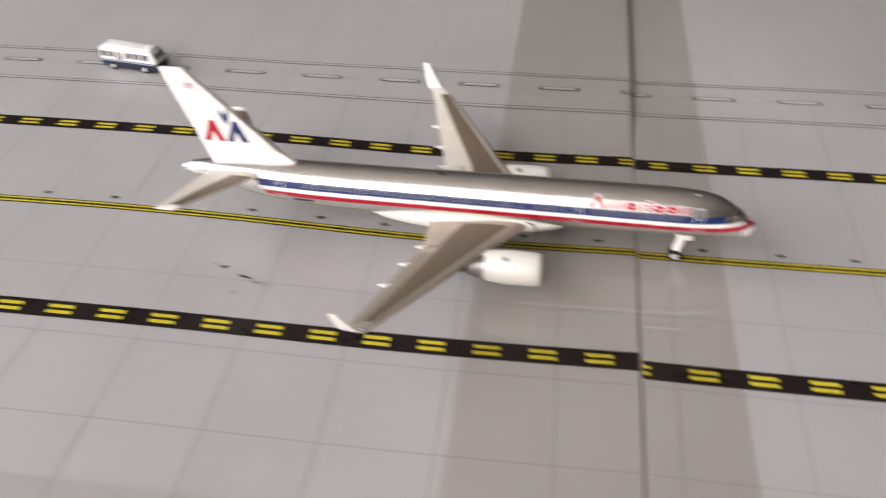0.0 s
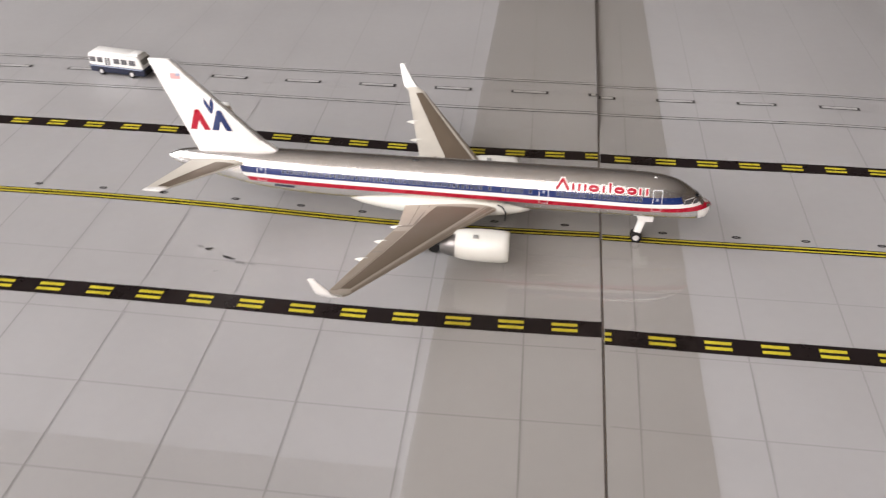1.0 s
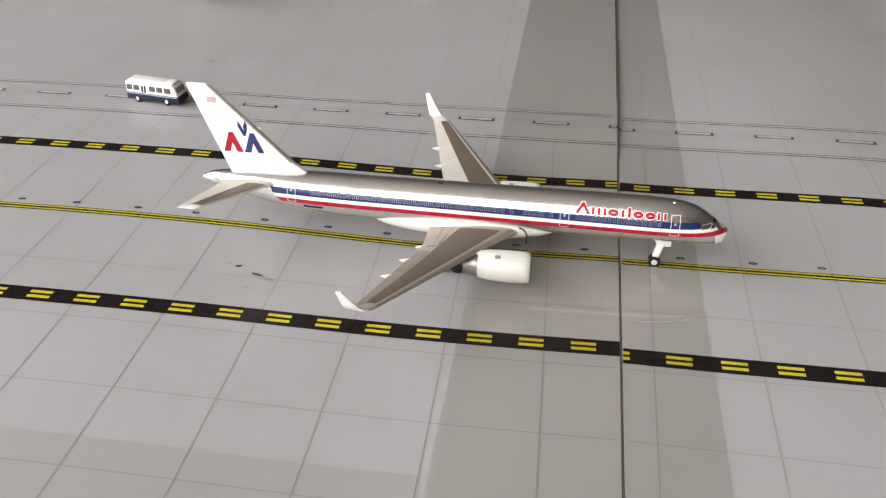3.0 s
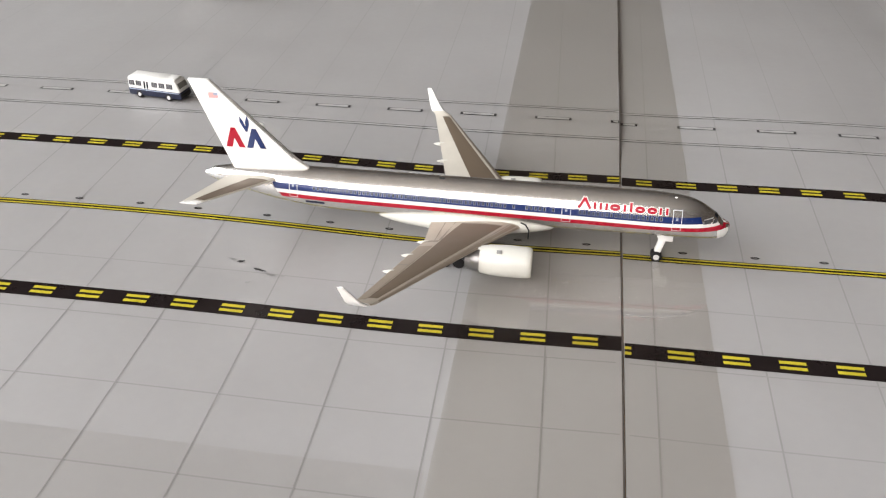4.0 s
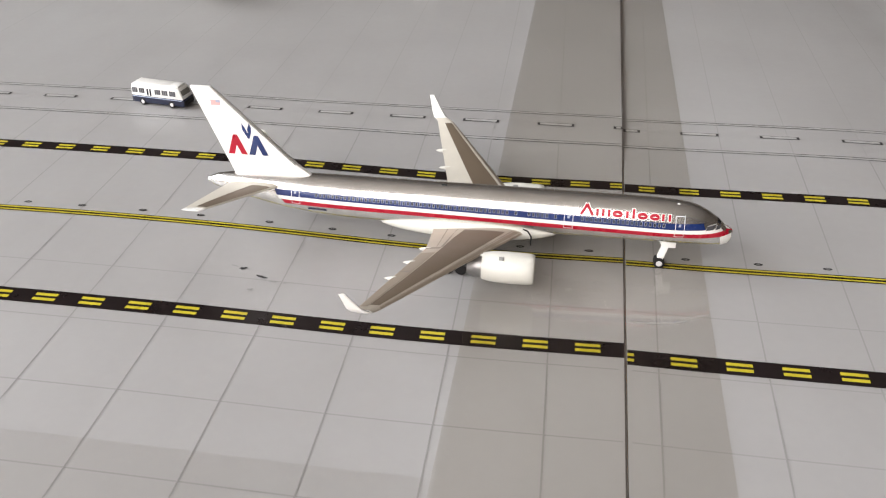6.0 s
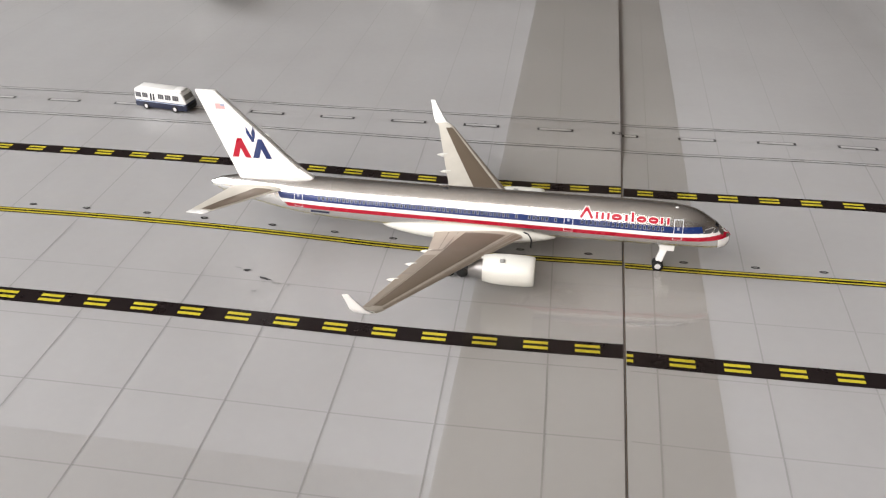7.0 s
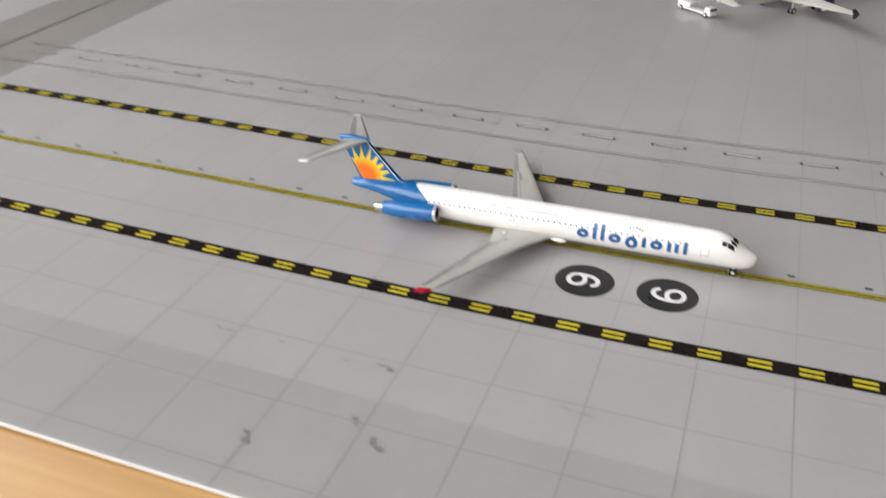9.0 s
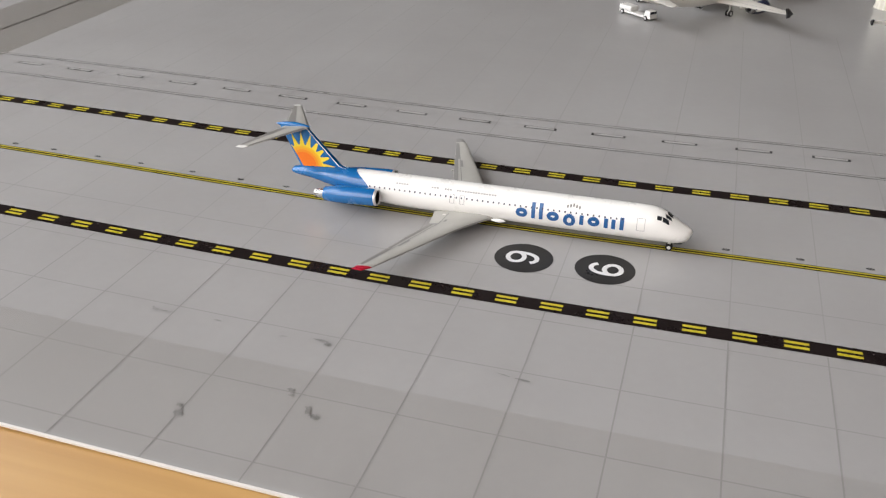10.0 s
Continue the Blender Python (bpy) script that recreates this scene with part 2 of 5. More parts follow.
LIGHT_GREY = surface("light_grey_paint", (0.40, 0.39, 0.36), 0.36, vary=0.09, scale=200)
MID_GREY = surface("mid_grey_paint", (0.24, 0.235, 0.225), 0.4, vary=0.06)
OLD_WHITE = surface("white_plastic_paint", (0.70, 0.69, 0.66), 0.38, vary=0.03)
JET_WHITE = surface("yellowed_white_paint", (0.66, 0.635, 0.58), 0.36, vary=0.10, scale=70)
BRIDGE_CREAM = surface("cream_plastic", (0.62, 0.60, 0.52), 0.45, vary=0.06)
BUS_NAVY = surface("dark_navy_plastic", (0.013, 0.016, 0.036), 0.4, vary=0.1, spec=0.35)
BUS_GLASS = surface("grey_glazing", (0.085, 0.083, 0.09), 0.2, vary=0.25, scale=500)
BUS_SCREEN = surface("pale_grey_glazing", (0.20, 0.195, 0.175), 0.15, vary=0.15, scale=400)
BLACK_NAVY = surface("black_navy_paint", (0.011, 0.013, 0.026), 0.32, vary=0.1)
DEEP_NAVY = surface("deep_navy_paint", (0.016, 0.022, 0.06), 0.32, vary=0.1)
LOGO_GREY = surface("silver_blue_print", (0.34, 0.40, 0.52), 0.35)


# ---- mesh helpers (model parts are given in millimetres) ----
def finish(name, bm, material, parent=None, label="", k=0.001, sharp=40):
    bmesh.ops.remove_doubles(bm, verts=bm.verts, dist=1e-5)
    bmesh.ops.recalc_face_normals(bm, faces=bm.faces)
    if any(len(e.link_faces) == 1 for e in bm.edges) and k == 1 and sum(f.normal.z for f in bm.faces) < 0:
        bmesh.ops.reverse_faces(bm, faces=bm.faces)
    for f in bm.faces:
        f.smooth = True
    for e in bm.edges:
        if len(e.link_faces) == 2 and e.calc_face_angle(0) > radians(sharp):
            e.smooth = False
    me = bpy.data.meshes.new(name)
    bm.to_mesh(me)
    bm.free()
    if k != 1:
        me.transform(Matrix.Scale(k, 4))
    me.materials.append(material)
    ob = new(name, me)
    if parent is not None:
        ob.parent = parent
    if label:
        tagged(ob, label)
    return ob


part = finish


def thing(name, m, label, category, group="", kind=""):
    ob = new(name)
    ob.empty_display_size = 0.005
    ob.matrix_world = m
    return tagged(ob, label, category, group, kind)


def add_box(bm, cx, cy, cz, sx, sy, sz, bevel=0.0, taper=1.0, m=None, segments=2):
    """A box with rounded edges; taper narrows its top."""
    g = bmesh.ops.create_cube(bm, size=1)
    vs = g["verts"]
    for v in vs:
        t = taper if v.co.z > 0 else 1
        v.co = Vector((v.co.x * sx * t, v.co.y * sy * t, v.co.z * sz))
    if bevel:
        es = list({e for v in vs for e in v.link_edges})
        r = bmesh.ops.bevel(bm, geom=es, offset=bevel, segments=segments, affect="EDGES", profile=0.5)
        vs = list({v for f in r["faces"] for v in f.verts} | {v for v in vs if v.is_valid})
    mm = Matrix.Translation((cx, cy, cz))
    if m is not None:
        mm = mm @ m
    for v in vs:
        v.co = mm @ v.co
    return vs


def sheet(bm, rows, closed=False):
    """A quad net over rows of points."""
    vs = [[bm.verts.new(p) for p in row] for row in rows]
    n = len(vs[0])
    for a, b in zip(vs, vs[1:]):
        for i in range(n if closed else n - 1):
            j = (i + 1) % n
            try:
                bm.faces.new((a[i], a[j], b[j], b[i]))
            except ValueError:
                pass
    return vs


def revolve(bm, profile, axis_m, seg=28, cap=False):
    """Turns (x, r) points round the x axis."""
    rows = []
    for x, r in profile:
        rows.append([axis_m @ Vector((x, r * math.cos(2 * math.pi * i / seg), r * math.sin(2 * math.pi * i / seg))) for i in range(seg)])
    vs = sheet(bm, rows, True)
    if cap:
        for ring in (vs[0], vs[-1]):
            bm.faces.new(ring)


def smoothstep_list(keys, x):
    """Smooth value at x through rows (x, a, b, ...), by monotone-ish cubic pieces."""
    n = len(keys)
    i = 0
    while i < n - 2 and x > keys[i + 1][0]:
        i += 1
    k0, k1 = keys[i], keys[i + 1]
    h = k1[0] - k0[0]
    t = min(1, max(0, (x - k0[0]) / h))
    out = []
    for c in range(1, len(k0)):
        d = (k1[c] - k0[c]) / h
        def slope(q):
            if q <= 0 or q >= n - 1:
                return d
            a = (keys[q][c] - keys[q - 1][c]) / (keys[q][0] - keys[q - 1][0])
            b = (keys[q + 1][c] - keys[q][c]) / (keys[q + 1][0] - keys[q][0])
            return 0 if a * b <= 0 else 2 * a * b / (a + b)
        m0, m1 = slope(i) * h, slope(i + 1) * h
        out.append((2 * t**3 - 3 * t**2 + 1) * k0[c] + (t**3 - 2 * t**2 + t) * m0 + (-2 * t**3 + 3 * t**2) * k1[c] + (t**3 - t**2) * m1)
    return out


class Hull:
    """A fuselage: rows of (d behind the nose, half width, top, bottom), heights measured from the axis at zc. x runs forward from the nose at 0."""

    def __init__(self, rows, zc):
        self.rows, self.zc = rows, zc

    def at(self, d, ang, off=0.0, side=-1):
        hw, top, bot = smoothstep_list(self.rows, d)
        mid, hh = (top + bot) / 2, (top - bot) / 2
        c, s = math.cos(radians(ang)), math.sin(radians(ang))
        return Vector((-d, side * (hw + off) * c, self.zc + mid + (hh + off) * s))

    def body(self, bm, d0, d1, seg=48):
        L = self.rows[-1][0]
        ds = [d for d in (0, 0.15, 0.4, 0.8, 1.3, 2, 3, 4, 5, 6.5, 8, 10, 12, 15, 18, 22, 28, 36, 44, 52, 60) if d <= L * 0.56]
        ds += [L * 0.56 + (L - L * 0.56) * i / 22 for i in range(1, 23)]
        ds = [d for d in ds if d0 < d < d1]
        ds = [d0] + ds + [d1]
        rows = [[self.at(d, 360 * i / seg) for i in range(seg)] for d in ds]
        vs = sheet(bm, rows, True)
        for ring in (vs[0], vs[-1]):
            bm.faces.new(ring)

    def patch(self, bm, d0, d1, a0, a1, off=0.05, side=-1, nd=2, na=4, bend=0.0):
        """A painted patch between two stations and two angles; bend slants its ends."""
        rows = []
        for i in range(nd + 1):
            row = []
            for j in range(na + 1):
                a = a0 + (a1 - a0) * j / na
                row.append(self.at(d0 + (d1 - d0) * i / nd + bend * (j / na - 0.5), a, off, side))
            rows.append(row)
        sheet(bm, rows)

    def level(self, bm, d0, d1, z0, z1, off=0.05, side=-1, nd=2, na=2, droop=0.0, slant=0.0, tilt=0.0):
        """A painted stripe between two heights above the axis; droop lets it follow the nose down, or up where negative."""
        rows = []
        for i in range(nd + 1):
            row = []
            for j in range(na + 1):
                d = d0 + (d1 - d0) * i / nd + slant * (j / na - 0.5)
                hw, top, bot = smoothstep_list(self.rows, d)
                mid, hh = (top + bot) / 2, (top - bot) / 2
                dz = -droop * max(0, 1 - d / 13) ** 2 - tilt * max(0, 1 - d / 95)
                z = min(0.985, max(-0.985, (z0 + (z1 - z0) * j / na + dz - mid) / hh))
                row.append(self.at(d, math.degrees(math.asin(z)), off, side))
            rows.append(row)
        sheet(bm, rows)

    def level_outline(self, bm, d0, d1, z0, z1, w, off=0.08, side=-1, tilt=0.0):
        self.level(bm, d0, d1, z0, z0 + w, off, side, tilt=tilt)
        self.level(bm, d0, d1, z1 - w, z1, off, side, tilt=tilt)
        self.level(bm, d0, d0 + w, z0, z1, off + 0.004, side, 1, 5, tilt=tilt)
        self.level(bm, d1 - w, d1, z0, z1, off + 0.004, side, 1, 5, tilt=tilt)

    def spot(self, d, z, off, side, tilt=0.0):
        """A point of the skin at a station and a height above the axis."""
        hw, top, bot = smoothstep_list(self.rows, d)
        mid, hh = (top + bot) / 2, (top - bot) / 2
        q = min(0.985, max(-0.985, (z - tilt * max(0, 1 - d / 95) - mid) / hh))
        return self.at(d, math.degrees(math.asin(q)), off, side)

    def stroke(self, bm, pts, w, off=0.08, side=-1, tilt=0.0, closed=False):
        """A painted line of width w through (d, z) points."""
        pts = [Vector(p) for p in pts]
        n = len(pts)
        rows = []
        for i in range(n):
            a = pts[i - 1] if (closed or i) else pts[0]
            b = pts[(i + 1) % n] if (closed or i < n - 1) else pts[-1]
            t = (b - a).normalized()
            m = Vector((-t.y, t.x)) * w / 2
            rows.append([self.spot(*(pts[i] + m * k), off, side, tilt) for k in (-1, 0, 1)])
        if closed:
            rows.append(rows[0])
        sheet(bm, rows)

    def title_shape(self, bm, form, d, width, z0, z1, w, off, side, tilt=0.0):
        """One plain shape of a title: a ring, bars or a chevron, forward of the station d."""
        lo, hi = z0 + w / 2, z1 - w / 2
        if form == "ring":
            c, r, zc, rz = d - width / 2, width / 2 - w / 2, (lo + hi) / 2, (hi - lo) / 2
            self.stroke(bm, [(c + r * math.cos(2 * math.pi * i / 20), zc + rz * math.sin(2 * math.pi * i / 20)) for i in range(20)], w, off, side, tilt, True)
        elif form == "chevron":
            for e, k in ((d - w * 0.4, 0.0), (d - width + w * 0.4, 0.004)):
                self.stroke(bm, [(e + (d - width / 2 - e) * i / 6, z0 + (z1 - z0) * i / 6) for i in range(7)], w, off + k, side, tilt)
        else:
            for i in range(form):
                x = d - w / 2 - (width - w) * (i / (form - 1) if form > 1 else 0.5)
                self.stroke(bm, [(x, z0 + (z1 - z0) * k / 4) for k in range(5)], w, off, side, tilt)


class Wing:
    """A wing of rows (y out, x of the leading edge, chord, z, thickness, cant); y grows outwards on either side."""

    def __init__(self, rows, side=-1):
        self.rows, self.side = rows, side

    def row(self, s):
        s = min(max(s, 0), len(self.rows) - 1)
        i = min(int(s), len(self.rows) - 2)
        t = s - i
        return [a + (b - a) * t for a, b in zip(self.rows[i], self.rows[i + 1])]

    def at(self, s, c, upper=True, off=0.0):
        y, x, ch, z, th, cant = self.row(s)
        prof = 2.6 * (0.2969 * math.sqrt(max(c, 0)) - 0.126 * c - 0.3516 * c * c + 0.2843 * c**3 - 0.1015 * c**4) * 2
        h = (th * prof + off) * (1 if upper else -0.6)
        if th * prof < 0.05:
            h = (0.05 + off) * (1 if upper else -1)
        ca, sa = math.cos(radians(cant)), math.sin(radians(cant))
        return Vector((x - ch * c, self.side * (y - h * sa), z + h * ca))

    def body(self, bm, s0=0, s1=None, div=6, chords=10):
        s1 = len(self.rows) - 1 if s1 is None else s1
        n = max(1, int(round((s1 - s0) * div)))
        rows = []
        cs = [(1 - math.cos(math.pi * i / chords)) / 2 for i in range(chords + 1)]
        for i in range(n + 1):
            s = s0 + (s1 - s0) * i / n
            rows.append([self.at(s, c) for c in cs] + [self.at(s, c, False) for c in cs[::-1]])
        vs = sheet(bm, rows, True)
        for ring in (vs[0], vs[-1]):
            bm.faces.new(ring)

    def patch(self, bm, s0, s1, c0, c1, off=0.04, n=8, m=4, c0b=None, c1b=None):
        c0b, c1b = c0 if c0b is None else c0b, c1 if c1b is None else c1b
        rows = []
        for i in range(n + 1):
            t = i / n
            a, b = c0 + (c0b - c0) * t, c1 + (c1b - c1) * t
            rows.append([self.at(s0 + (s1 - s0) * t, a + (b - a) * j / m, True, off) for j in range(m + 1)])
        sheet(bm, rows)


def slab(bm, poly, half, bevel=0.25):
    """An upright plate (a fin) from (x, z) points, with rounded edges."""
    a = [bm.verts.new((x, -half, z)) for x, z in poly]
    b = [bm.verts.new((x, half, z)) for x, z in poly]
    bm.faces.new(a)
    bm.faces.new(b[::-1])
    n = len(poly)
    for i in range(n):
        bm.faces.new((a[i], a[(i + 1) % n], b[(i + 1) % n], b[i]))
    if bevel:
        es = [e for e in bm.edges]
        bmesh.ops.bevel(bm, geom=es, offset=bevel, segments=2, affect="EDGES", profile=0.5)


def flat(bm, poly, y):
    """A flat painted shape on a fin, from (x, z) points."""
    bm.faces.new([bm.verts.new((x, y, z)) for x, z in poly])


def clip_poly(poly, clip):
    """The part of a polygon inside a convex one (both of (x, z))."""
    area = sum(clip[i][0] * clip[(i + 1) % len(clip)][1] - clip[(i + 1) % len(clip)][0] * clip[i][1] for i in range(len(clip)))
    sgn = 1 if area > 0 else -1
    out = list(poly)
    for i in range(len(clip)):
        (ax, az), (bx, bz) = clip[i], clip[(i + 1) % len(clip)]
        side = lambda p: sgn * ((bx - ax) * (p[1] - az) - (bz - az) * (p[0] - ax))
        src, out = out, []
        for j in range(len(src)):
            p, q = src[j], src[(j + 1) % len(src)]
            sp, sq = side(p), side(q)
            if sp >= 0:
                out.append(p)
            if sp * sq < 0:
                t = sp / (sp - sq)
                out.append((p[0] + (q[0] - p[0]) * t, p[1] + (q[1] - p[1]) * t))
        if len(out) < 3:
            return []
    return out


def wheel(parent, x, y, z, r, w, hub=HUB):
    """A tyre with its hub, axle along y."""
    m = Matrix.Translation((x, y, z)) @ Matrix.Rotation(radians(90), 4, "Z")
    bm = bmesh.new()
    revolve(bm, [(-w / 2, r * 0.55), (-w / 2, r * 0.86), (-w * 0.36, r), (w * 0.36, r), (w / 2, r * 0.86), (w / 2, r * 0.55)], m, 20)
    t = part("wheel", bm, TYRE, parent)
    bm = bmesh.new()
    revolve(bm, [(-w * 0.52, 0.02), (-w * 0.52, r * 0.42), (-w * 0.44, r * 0.58), (w * 0.44, r * 0.58), (w * 0.52, r * 0.42), (w * 0.52, 0.02)], m, 16, True)
    part("hub", bm, hub, t, "pale wheel hub")
    return t


def rod(bm, a, b, r, seg=10):
    a, b = Vector(a), Vector(b)
    q = Vector((1, 0, 0)).rotation_difference(b - a).to_matrix().to_4x4()
    revolve(bm, [(0, r), ((b - a).length, r)], Matrix.Translation(a) @ q, seg, True)


def engine(parent, x, y, z, length, r, body_mat, core_mat, name="engine", label=""):
    """A nacelle with a rounded lip, a dark intake with a spinner, and a core nozzle behind."""
    m = Matrix.Translation((x, y, z))
    L = length
    bm = bmesh.new()
    revolve(bm, [(-L * 0.16, r * 0.70), (-L * 0.04, r * 0.74), (-L * 0.005, r * 0.82), (0, r * 0.88), (-L * 0.02, r * 0.95), (-L * 0.09, r), (-L * 0.38, r * 1.02), (-L * 0.6, r * 0.97), (-L * 0.74, r * 0.86), (-L * 0.742, r * 0.78), (-L * 0.66, r * 0.72)], m, 36)
    e = part(name, bm, body_mat, parent, label)
    bm = bmesh.new()
    revolve(bm, [(-L * 0.15, r * 0.72), (-L * 0.15, 0.05)], m, 28)
    part("intake", bm, DARK, e, "dark engine intake")
    bm = bmesh.new()
    revolve(bm, [(-L * 0.15, r * 0.28), (-L * 0.1, r * 0.2), (-L * 0.06, 0.03)], m, 16)
    part("spinner", bm, MID_GREY, e)
    bm = bmesh.new()
    revolve(bm, [(-L * 0.66, r * 0.79), (-L * 0.80, r * 0.78), (-L * 0.95, r * 0.62), (-L * 0.952, r * 0.52), (-L * 0.88, r * 0.42)], m, 28)
    part("nozzle", bm, core_mat, e, "bare metal engine nozzle")
    bm = bmesh.new()
    revolve(bm, [(-L * 0.86, r * 0.42), (-L * 0.95, r * 0.28), (-L * 1.04, 0.04)], m, 16)
    part("tail_cone", bm, DARK, e)
    return e


# ---- room ----
def plain_box(name, lo, hi, material, label="", category="", kind="structure", bevel=0.0):
    bm = bmesh.new()
    c = [(a + b) / 2 for a, b in zip(lo, hi)]
    add_box(bm, *c, *[b - a for a, b in zip(lo, hi)], bevel)
    ob = finish(name, bm, material, None, "", 1)
    return tagged(ob, label, category, "", kind)


XW, XE, YS, YN = -1.5, 2.4, -1.5, 3.0
plain_box("floor", (XW, YS, -0.80), (XE, YN, -0.75), FLOORING, "brown carpeted floor of the room", "floor")
plain_box("ceiling", (XW, YS, 1.75), (XE, YN, 1.83), CEIL, "plain dim brown painted ceiling", "ceiling")
plain_box("wall_north", (XW, YN, -0.75), (XE, YN + 0.1, 1.75), WALL, "plain dark brown painted wall", "wall")
plain_box("wall_east", (XE, YS, -0.75), (XE + 0.1, YN, 1.75), WALL, "plain dark brown painted wall", "wall")


def window_wall(wall_name, win_name, m, w0, w1, a0, a1, z0, z1):
    """A wall along its own x from w0 to w1, 10 cm thick towards -y, with one framed window from a0 to a1."""
    wall = new(wall_name)
    wall.matrix_world = m
    tagged(wall, "plain dark brown painted wall with one window", "wall", "", "structure")

    def block(name, lo, hi, material, parent, bevel=0.0, label=""):
        bm = bmesh.new()
        add_box(bm, *[(a + b) / 2 for a, b in zip(lo, hi)], *[b - a for a, b in zip(lo, hi)], bevel)
        return finish(name, bm, material, parent, label, 1)

    for lo, hi in (((w0, -0.1, -0.75), (a0, 0, 1.75)), ((a1, -0.1, -0.75), (w1, 0, 1.75)), ((a0, -0.1, -0.75), (a1, 0, z0)), ((a0, -0.1, z1), (a1, 0, 1.75))):
        block("wall_piece", lo, hi, WALL, wall)
    win = new(win_name)
    win.matrix_world = m
    tagged(win, "white framed window with two clear panes", "window", "", "structure")
    am = (a0 + a1) / 2
    for lo, hi in (((a0, -0.08, z0), (a0 + 0.05, -0.02, z1)), ((a1 - 0.05, -0.08, z0), (a1, -0.02, z1)), ((a0 + 0.05, -0.08, z0), (a1 - 0.05, -0.02, z0 + 0.05)),
                   ((a0 + 0.05, -0.08, z1 - 0.05), (a1 - 0.05, -0.02, z1)), ((am - 0.03, -0.08, z0 + 0.05), (am + 0.03, -0.02, z1 - 0.05))):
        block("window_frame", lo, hi, WINDOW_FRAME, win, 0.006)
    for x0, x1 in ((a0 + 0.05, am - 0.03), (am + 0.03, a1 - 0.05)):
        block("pane", (x0, -0.053, z0 + 0.05), (x1, -0.047, z1 - 0.05), GLASS, win, 0, "clear glass pane").visible_shadow = False


window_wall("wall_south", "window_1", pose(0, YS, 0), XW, XE, -1.40, 0.16, 0.2, 1.64)
window_wall("wall_west", "window_2", pose(XW, 0, 0, 0, 0, -90), -YN, -YS, -0.60, 1.08, 0.12, 1.4)

# ---- table ----
TABLE_Z = -0.0018
table = thing("table", pose(-0.15, 0.24, -0.75), "light oak table that carries the printed mats", "table")
bm = bmesh.new()
add_box(bm, 0, 0, 0.75 + TABLE_Z - 0.0125, 1.86, 0.98, 0.025, 0.003)
finish("tabletop", bm, OAK, table, "", 1)
for sx in (-1, 1):
    for sy in (-1, 1):
        bm = bmesh.new()
        add_box(bm, sx * 0.86, sy * 0.42, (0.725 + TABLE_Z) / 2, 0.06, 0.06, 0.725 + TABLE_Z, 0.004)
        finish("leg", bm, OAK, table, "", 1)

# ---- printed mats ----
WAVE_X0, WAVE_DX = -42.0, 5.0
WAVE = (0.080, 0.054, 0.010, -0.058, -0.099, -0.064, 0.020, 0.037, 0.047, -0.003, -0.127, -0.080, 0.066, 0.118)


def lie(x):
    """Height of the gently buckled mats at x (both in pitches)."""
    q = (min(max(x, -41.5), 22.5) - WAVE_X0) / WAVE_DX
    i = min(max(int(q), 1), len(WAVE) - 3)
    a = q - i
    z0, z1, z2, z3 = WAVE[i - 1:i + 3]
    return 0.5 * (2 * z1 + (z2 - z0) * a + (2 * z0 - 5 * z1 + 4 * z2 - z3) * a * a + (3 * z1 - z0 - 3 * z2 + z3) * a**3)


def ease(a, b, v):
    t = min(1, max(0, (v - a) / (b - a)))
    return t * t * (3 - 2 * t)


def seam_right(y):
    return 11.975 + 0.0335 * y


def on_mat(x, y, h=0.0):
    """Metres from pitches along and across the taxiway; h in millimetres above the print. On the sheet west of the seam the dip flattens out towards the road."""
    flat_out = 1 - ease(0, 5, x) * ease(7.2, 10.4, y) * (1 if x < seam_right(y) - 0.006 else 0)
    return Vector((x * U, y * U, lie(x) * flat_out * U + h * 0.001))


RIGHT_TURN = -0.045


def right_turn(x, y):
    return x - RIGHT_TURN * y, y + RIGHT_TURN * (x - 12)


def straight(x, y):
    return x, y


def drift(x, y):
    """The centre line runs slightly askew towards the seam."""
    return x, y + 0.05 - 0.19 * ease(0, 10, x) - 0.05 * (1 - ease(-6, 0, x))


def strip(bm, x0, x1, y0, y1, h, way=straight, step=1.0):
    n = max(1, int(math.ceil((x1 - x0) / step)))
    rows = []
    for i in range(n + 1):
        x = x0 + (x1 - x0) * i / n
        m = max(1, int(math.ceil((y1 - y0) / 0.8)))
        rows.append([on_mat(*way(x, y0 + (y1 - y0) * k / m), h) for k in range(m + 1)])
    sheet(bm, rows)


def seam_left(y):
    return -43.97 - 0.038 * (y - 5)


def mat_sheet(name, left, right, label):
    """One laminated sheet, half a millimetre thick, between two edges that are functions of y."""
    ys = (-6.88, -3, 0, 3, 6, 7.2, 8, 8.8, 9.6, 10.4, 13, 16, 20, 24, 32, 40, 50, 60)
    n = 200
    bm = bmesh.new()
    top, low = [], []
    for y in ys:
        a, b = left(y), right(y)
        xs = [a + (b - a) * i / n for i in range(n + 1)]
        top.append([on_mat(x, y) for x in xs])
        low.append([on_mat(x, y, -0.5) for x in xs])
    t, l = sheet(bm, top), sheet(bm, low)
    for rt, rl in ((t[0], l[0]), (t[-1], l[-1])):
        for i in range(n):
            bm.faces.new((rt[i], rt[i + 1], rl[i + 1], rl[i]))
    for k in (0, -1):
        for i in range(len(ys) - 1):
            bm.faces.new((t[i][k], t[i + 1][k], l[i + 1][k], l[i][k]))
    ob = finish(name, bm, CONCRETE, None, "", 1, 30)
    return tagged(ob, label, "mat", "printed airport mats", "structure")


